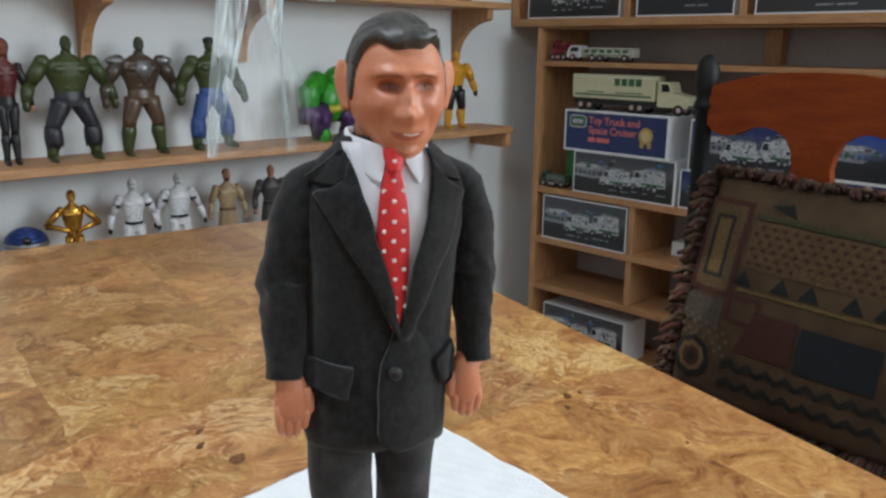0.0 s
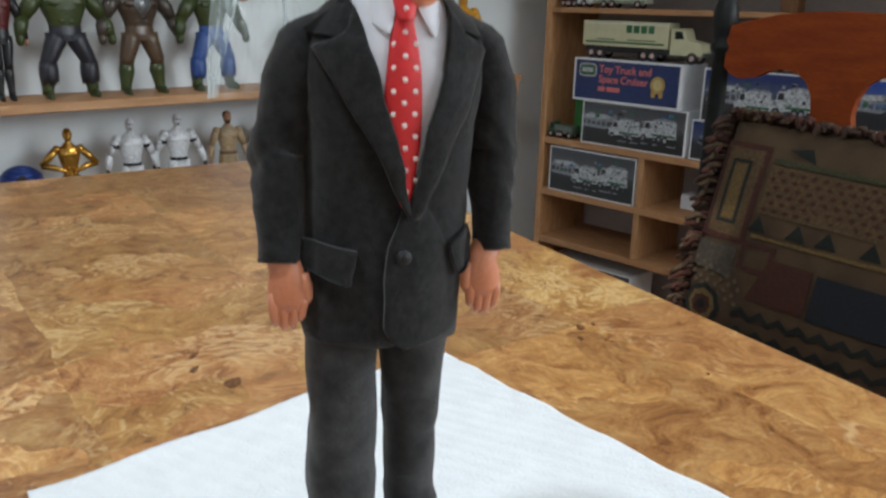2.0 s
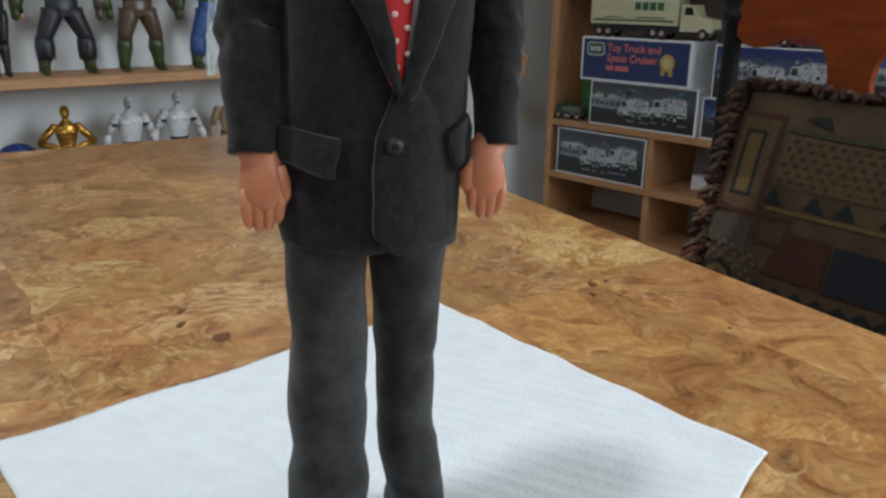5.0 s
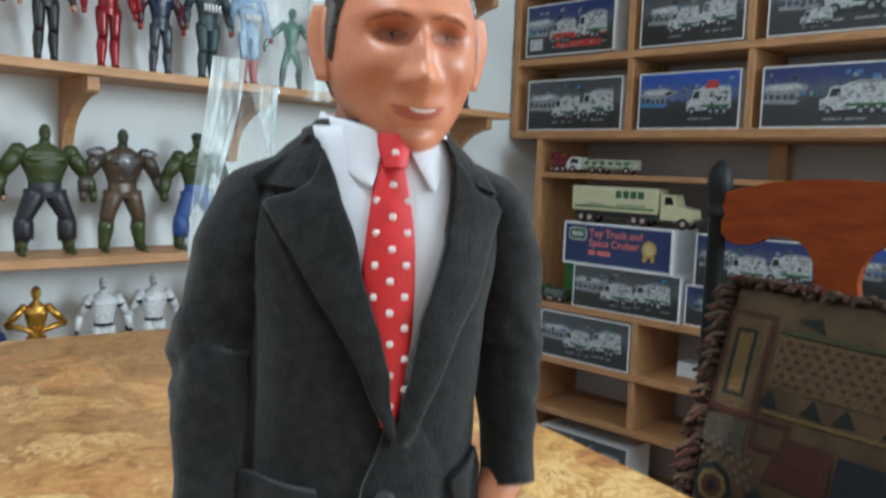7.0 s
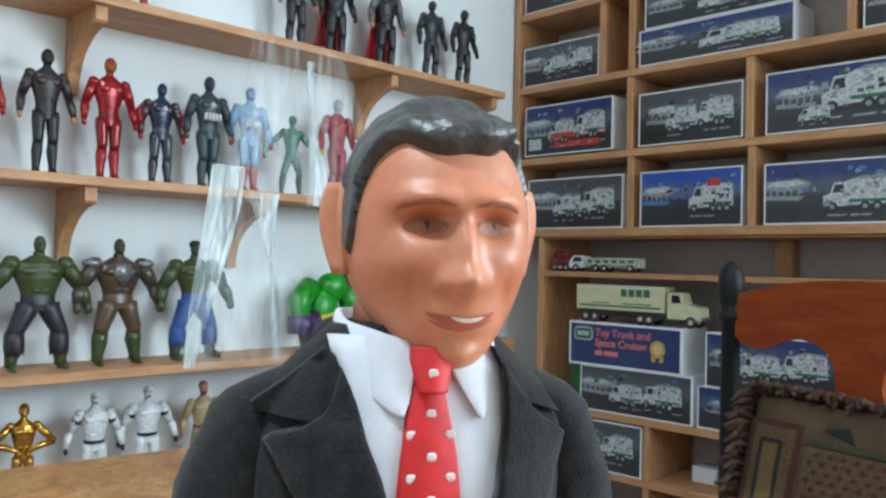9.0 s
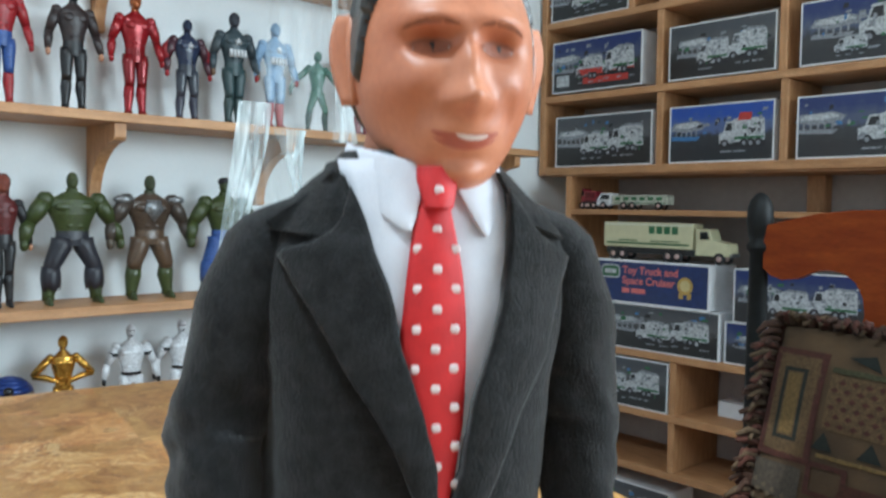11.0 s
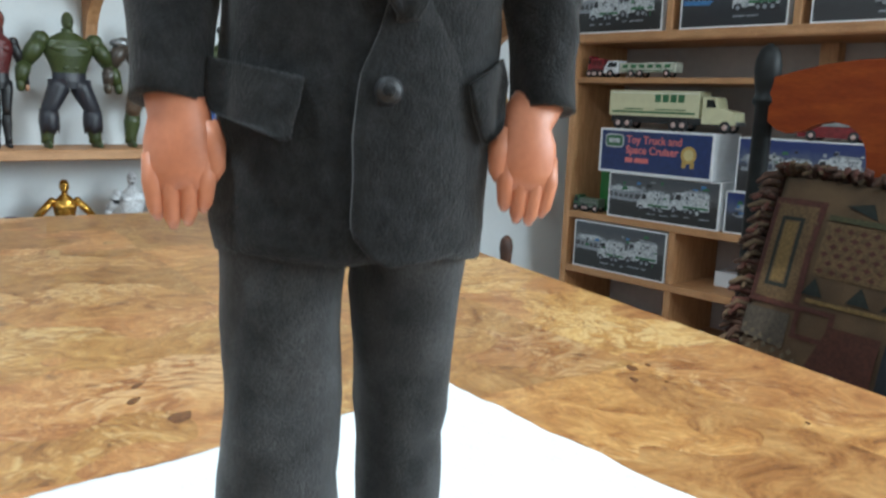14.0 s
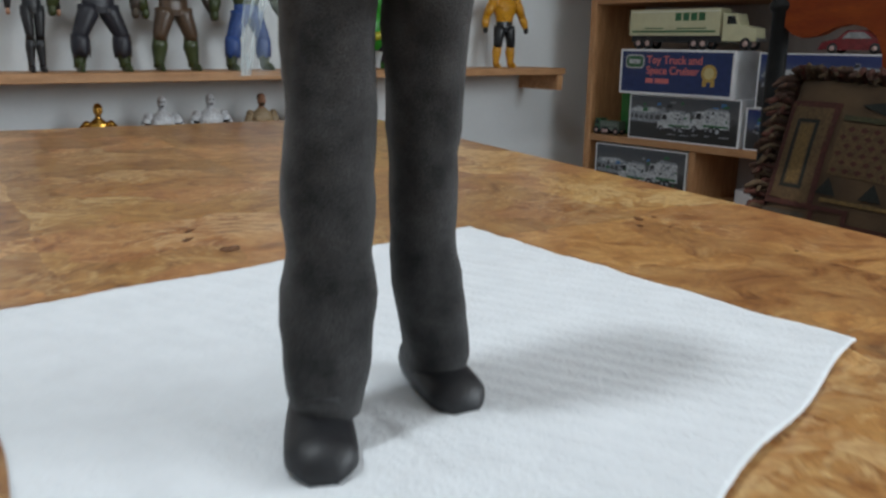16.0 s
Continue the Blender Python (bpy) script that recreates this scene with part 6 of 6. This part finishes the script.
def cushion():
    """A square scatter cushion leaning on the chair's back, with woven motifs and a thick fringe."""
    e = thing("cushion", pose(1.528, 0.735, 0.622, 0, 0, 0) @ pose(0, 0, 0, 0, 14, 0) @ pose(0, 0, 0, 0, 0, -90) @ pose(0, 0, 0, 0, 2.5, 0), "square tapestry cushion with thick brown fringe", "cushion")
    W, H, D = 0.222, 0.202, 0.058

    def puff(u, v):
        return D * max(0.0, (1 - abs(u) ** 2.6) * (1 - abs(v) ** 2.6)) ** 0.45

    s = Shape()
    n = 36
    for side in (-1, 1):
        vs = []
        for j in range(n + 1):
            for i in range(n + 1):
                u, v = 2 * i / n - 1, 2 * j / n - 1
                k = 1 - 0.04 * (u * u * v * v) - 0.03 * (1 - v * v) * u * u
                vs.append((W * u * k, side * puff(u, v) + 0.002 * math.sin(u * 7 + v * 4), H * v))
        s.add(vs, [(j * (n + 1) + i, j * (n + 1) + i + 1, (j + 1) * (n + 1) + i + 1, (j + 1) * (n + 1) + i) for j in range(n) for i in range(n)])
    cv = part("cover", s, tapestry(), e)
    ink = {"gold": (0.15, 0.092, 0.028), "rust": (0.065, 0.017, 0.011), "green": (0.010, 0.013, 0.010), "pale": (0.12, 0.092, 0.058), "navy": (0.009, 0.011, 0.016), "tan": (0.105, 0.062, 0.025), "moss": (0.050, 0.048, 0.020), "taupe": (0.070, 0.055, 0.040), "brick": (0.060, 0.016, 0.008)}
    woven = {k: mat("weave_" + k, tuple(0.72 * q for q in c), 0.95, vary=0.3, scale=200, fine=900, bump=0.5) for k, c in ink.items()}

    lift = [0.0]

    def motif(name, pts, col):
        """A woven field: outline in cushion units, laid on the cover."""
        q = Shape()
        c = (sum(p[0] for p in pts) / len(pts), sum(p[1] for p in pts) / len(pts))
        ring = []
        for a, b2 in zip(pts, pts[1:] + pts[:1]):
            for i in range(6):
                ring.append((a[0] + (b2[0] - a[0]) * i / 6, a[1] + (b2[1] - a[1]) * i / 6))
        lift[0] += 0.000012
        layers = []
        for f in (1.0, 0.75, 0.5, 0.25, 0.02):
            layers.append([(W * (c[0] + (x - c[0]) * f), -puff(c[0] + (x - c[0]) * f, c[1] + (z - c[1]) * f) - 0.0022 - lift[0] + 0.002 * math.sin((c[0] + (x - c[0]) * f) * 7 + (c[1] + (z - c[1]) * f) * 4), H * (c[1] + (z - c[1]) * f)) for x, z in ring])
        q.loft(layers, 0, caps=False)
        part(name, q, woven[col], cv)

    def frame_motif(x0, z0, x1, z1, t, col):
        for a in (((x0, z0), (x1, z0), (x1, z0 + t), (x0, z0 + t)), ((x0, z1 - t), (x1, z1 - t), (x1, z1), (x0, z1)), ((x0, z0 + t), (x0 + t, z0 + t), (x0 + t, z1 - t), (x0, z1 - t)), ((x1 - t, z0 + t), (x1, z0 + t), (x1, z1 - t), (x1 - t, z1 - t))):
            motif("woven_band", list(a), col)

    # a tan panel in rust and green borders by the seam
    motif("woven_field", [(-0.93, 0.02), (-0.58, -0.02), (-0.56, 0.74), (-0.92, 0.76)], "tan")
    frame_motif(-0.94, -0.04, -0.54, 0.78, 0.045, "rust")
    frame_motif(-0.84, 0.10, -0.66, 0.64, 0.028, "green")
    motif("woven_field", [(-0.80, 0.14), (-0.70, 0.14), (-0.70, 0.60), (-0.80, 0.60)], "gold")
    # the checked ground with its row of triangles
    motif("woven_field", [(-0.50, 0.24), (0.92, 0.22), (0.92, 0.62), (-0.50, 0.64)], "tan")
    for j in range(6):
        for i in range(17):
            x, z = -0.46 + i * 0.082 + (j % 2) * 0.041, 0.28 + j * 0.062
            motif("woven_diamond", [(x - 0.026, z), (x, z - 0.022), (x + 0.026, z), (x, z + 0.022)], "rust")
    for x in (-0.47, -0.17, 0.04, 0.34, 0.55):
        motif("woven_triangle", [(x - 0.075, 0.09), (x + 0.075, 0.09), (x, 0.22)], "green")
    motif("woven_band", [(-0.50, 0.035), (0.95, 0.035), (0.95, 0.065), (-0.50, 0.065)], "gold")
    motif("woven_triangle", [(-0.42, 0.78), (-0.20, 0.70), (-0.26, 0.82)], "green")
    motif("woven_band", [(-0.50, 0.655), (0.92, 0.635), (0.92, 0.675), (-0.50, 0.695)], "moss")
    frame_motif(0.62, 0.05, 0.93, 0.60, 0.04, "rust")
    # below: a pale field with dots, a small frame, rust and navy blocks, a zigzag and a roundel
    motif("woven_field", [(-0.93, -0.30), (-0.58, -0.34), (-0.58, -0.08), (-0.93, -0.08)], "taupe")
    frame_motif(-0.55, -0.24, -0.28, 0.0, 0.034, "rust")
    for j in range(4):
        for i in range(6):
            x, z = -0.90 + i * 0.075 + (j % 2) * 0.037, -0.24 - j * 0.062 - i * 0.022
            motif("woven_diamond", [(x - 0.022, z), (x, z - 0.024), (x + 0.022, z), (x, z + 0.024)], "pale")
    motif("woven_field", [(-0.42, -0.46), (0.02, -0.46), (0.02, -0.10), (-0.30, -0.10)], "brick")
    motif("woven_field", [(0.05, -0.48), (0.60, -0.48), (0.60, -0.12), (0.05, -0.12)], "navy")
    for k, (r, c) in enumerate(((0.17, "green"), (0.125, "gold"), (0.08, "brick"), (0.04, "green"))):
        motif("woven_disc", [(-0.76 + r * math.cos(q), -0.62 + r * 1.1 * math.sin(q)) for q in (2 * math.pi * i / 8 for i in range(8))], c)
    for row in (-0.60, -0.76):
        for i in range(8):
            x = -0.50 + i * 0.15
            motif("woven_zigzag", [(x, row), (x + 0.075, row + 0.07), (x + 0.15, row), (x + 0.15, row - 0.045), (x + 0.075, row + 0.025), (x, row - 0.045)], "green")
    # fringe of twisted strands round the seam
    rng = random.Random(5)
    fr = Shape()
    for side in range(4):
        for i in range(330):
            t = rng.uniform(-1, 1)
            if side == 0:
                b2, out = Vector((W * t, 0, H)), Vector((0.2 * rng.uniform(-1, 1), 0, 1))
            elif side == 1:
                b2, out = Vector((-W, 0, H * t)), Vector((-1, 0, 0.3 * rng.uniform(-1, 1)))
            elif side == 2:
                b2, out = Vector((W, 0, H * t)), Vector((1, 0, 0.3 * rng.uniform(-1, 1)))
            else:
                b2, out = Vector((W * t, 0, -H)), Vector((0.2 * rng.uniform(-1, 1), 0, -1))
            sp = rng.uniform(-0.028, 0.028)
            ln = rng.uniform(0.012, 0.028)
            p1 = b2 + Vector((0, sp * 0.5, 0)) - out * 0.006
            p2 = p1 + out * ln * 0.6 + Vector((0, sp * 0.6, 0))
            p3 = p1 + out * ln * 0.8 + Vector((rng.uniform(-0.01, 0.01), sp * 1.2, -rng.uniform(0.004, 0.016)))
            fr.tube([p1, p2, p3], [0.0044, 0.0056, 0.0034], rng.choice((0, 0, 1, 2)), n=6)
    part("fringe", fr, [mat("fringe_brown", (0.055, 0.026, 0.016), 0.9, vary=0.35, scale=200), mat("fringe_rust", (0.075, 0.024, 0.016), 0.9, vary=0.35, scale=200), mat("fringe_tan", (0.09, 0.058, 0.032), 0.9, vary=0.35, scale=200)], e, "thick brown and rust twisted fringe")
    return e


cushion()

# ---- small dark chair post beyond the table ----
ps = Shape()
ps.tube([(0, 0, 0), (0, 0, 0.3), (0, 0, 0.54), (0, 0, 0.57), (0, 0, 0.59), (0, 0, 0.60)], [0.010, 0.012, 0.014, 0.017, 0.014, 0.005], n=16)
tagged(part("stool_post", ps, mat("dark_stained_wood", (0.07, 0.03, 0.018), 0.5, vary=0.3, scale=30), m=pose(1.75, 1.70, 0)), "dark stained rounded wooden post standing by the wall", "post")
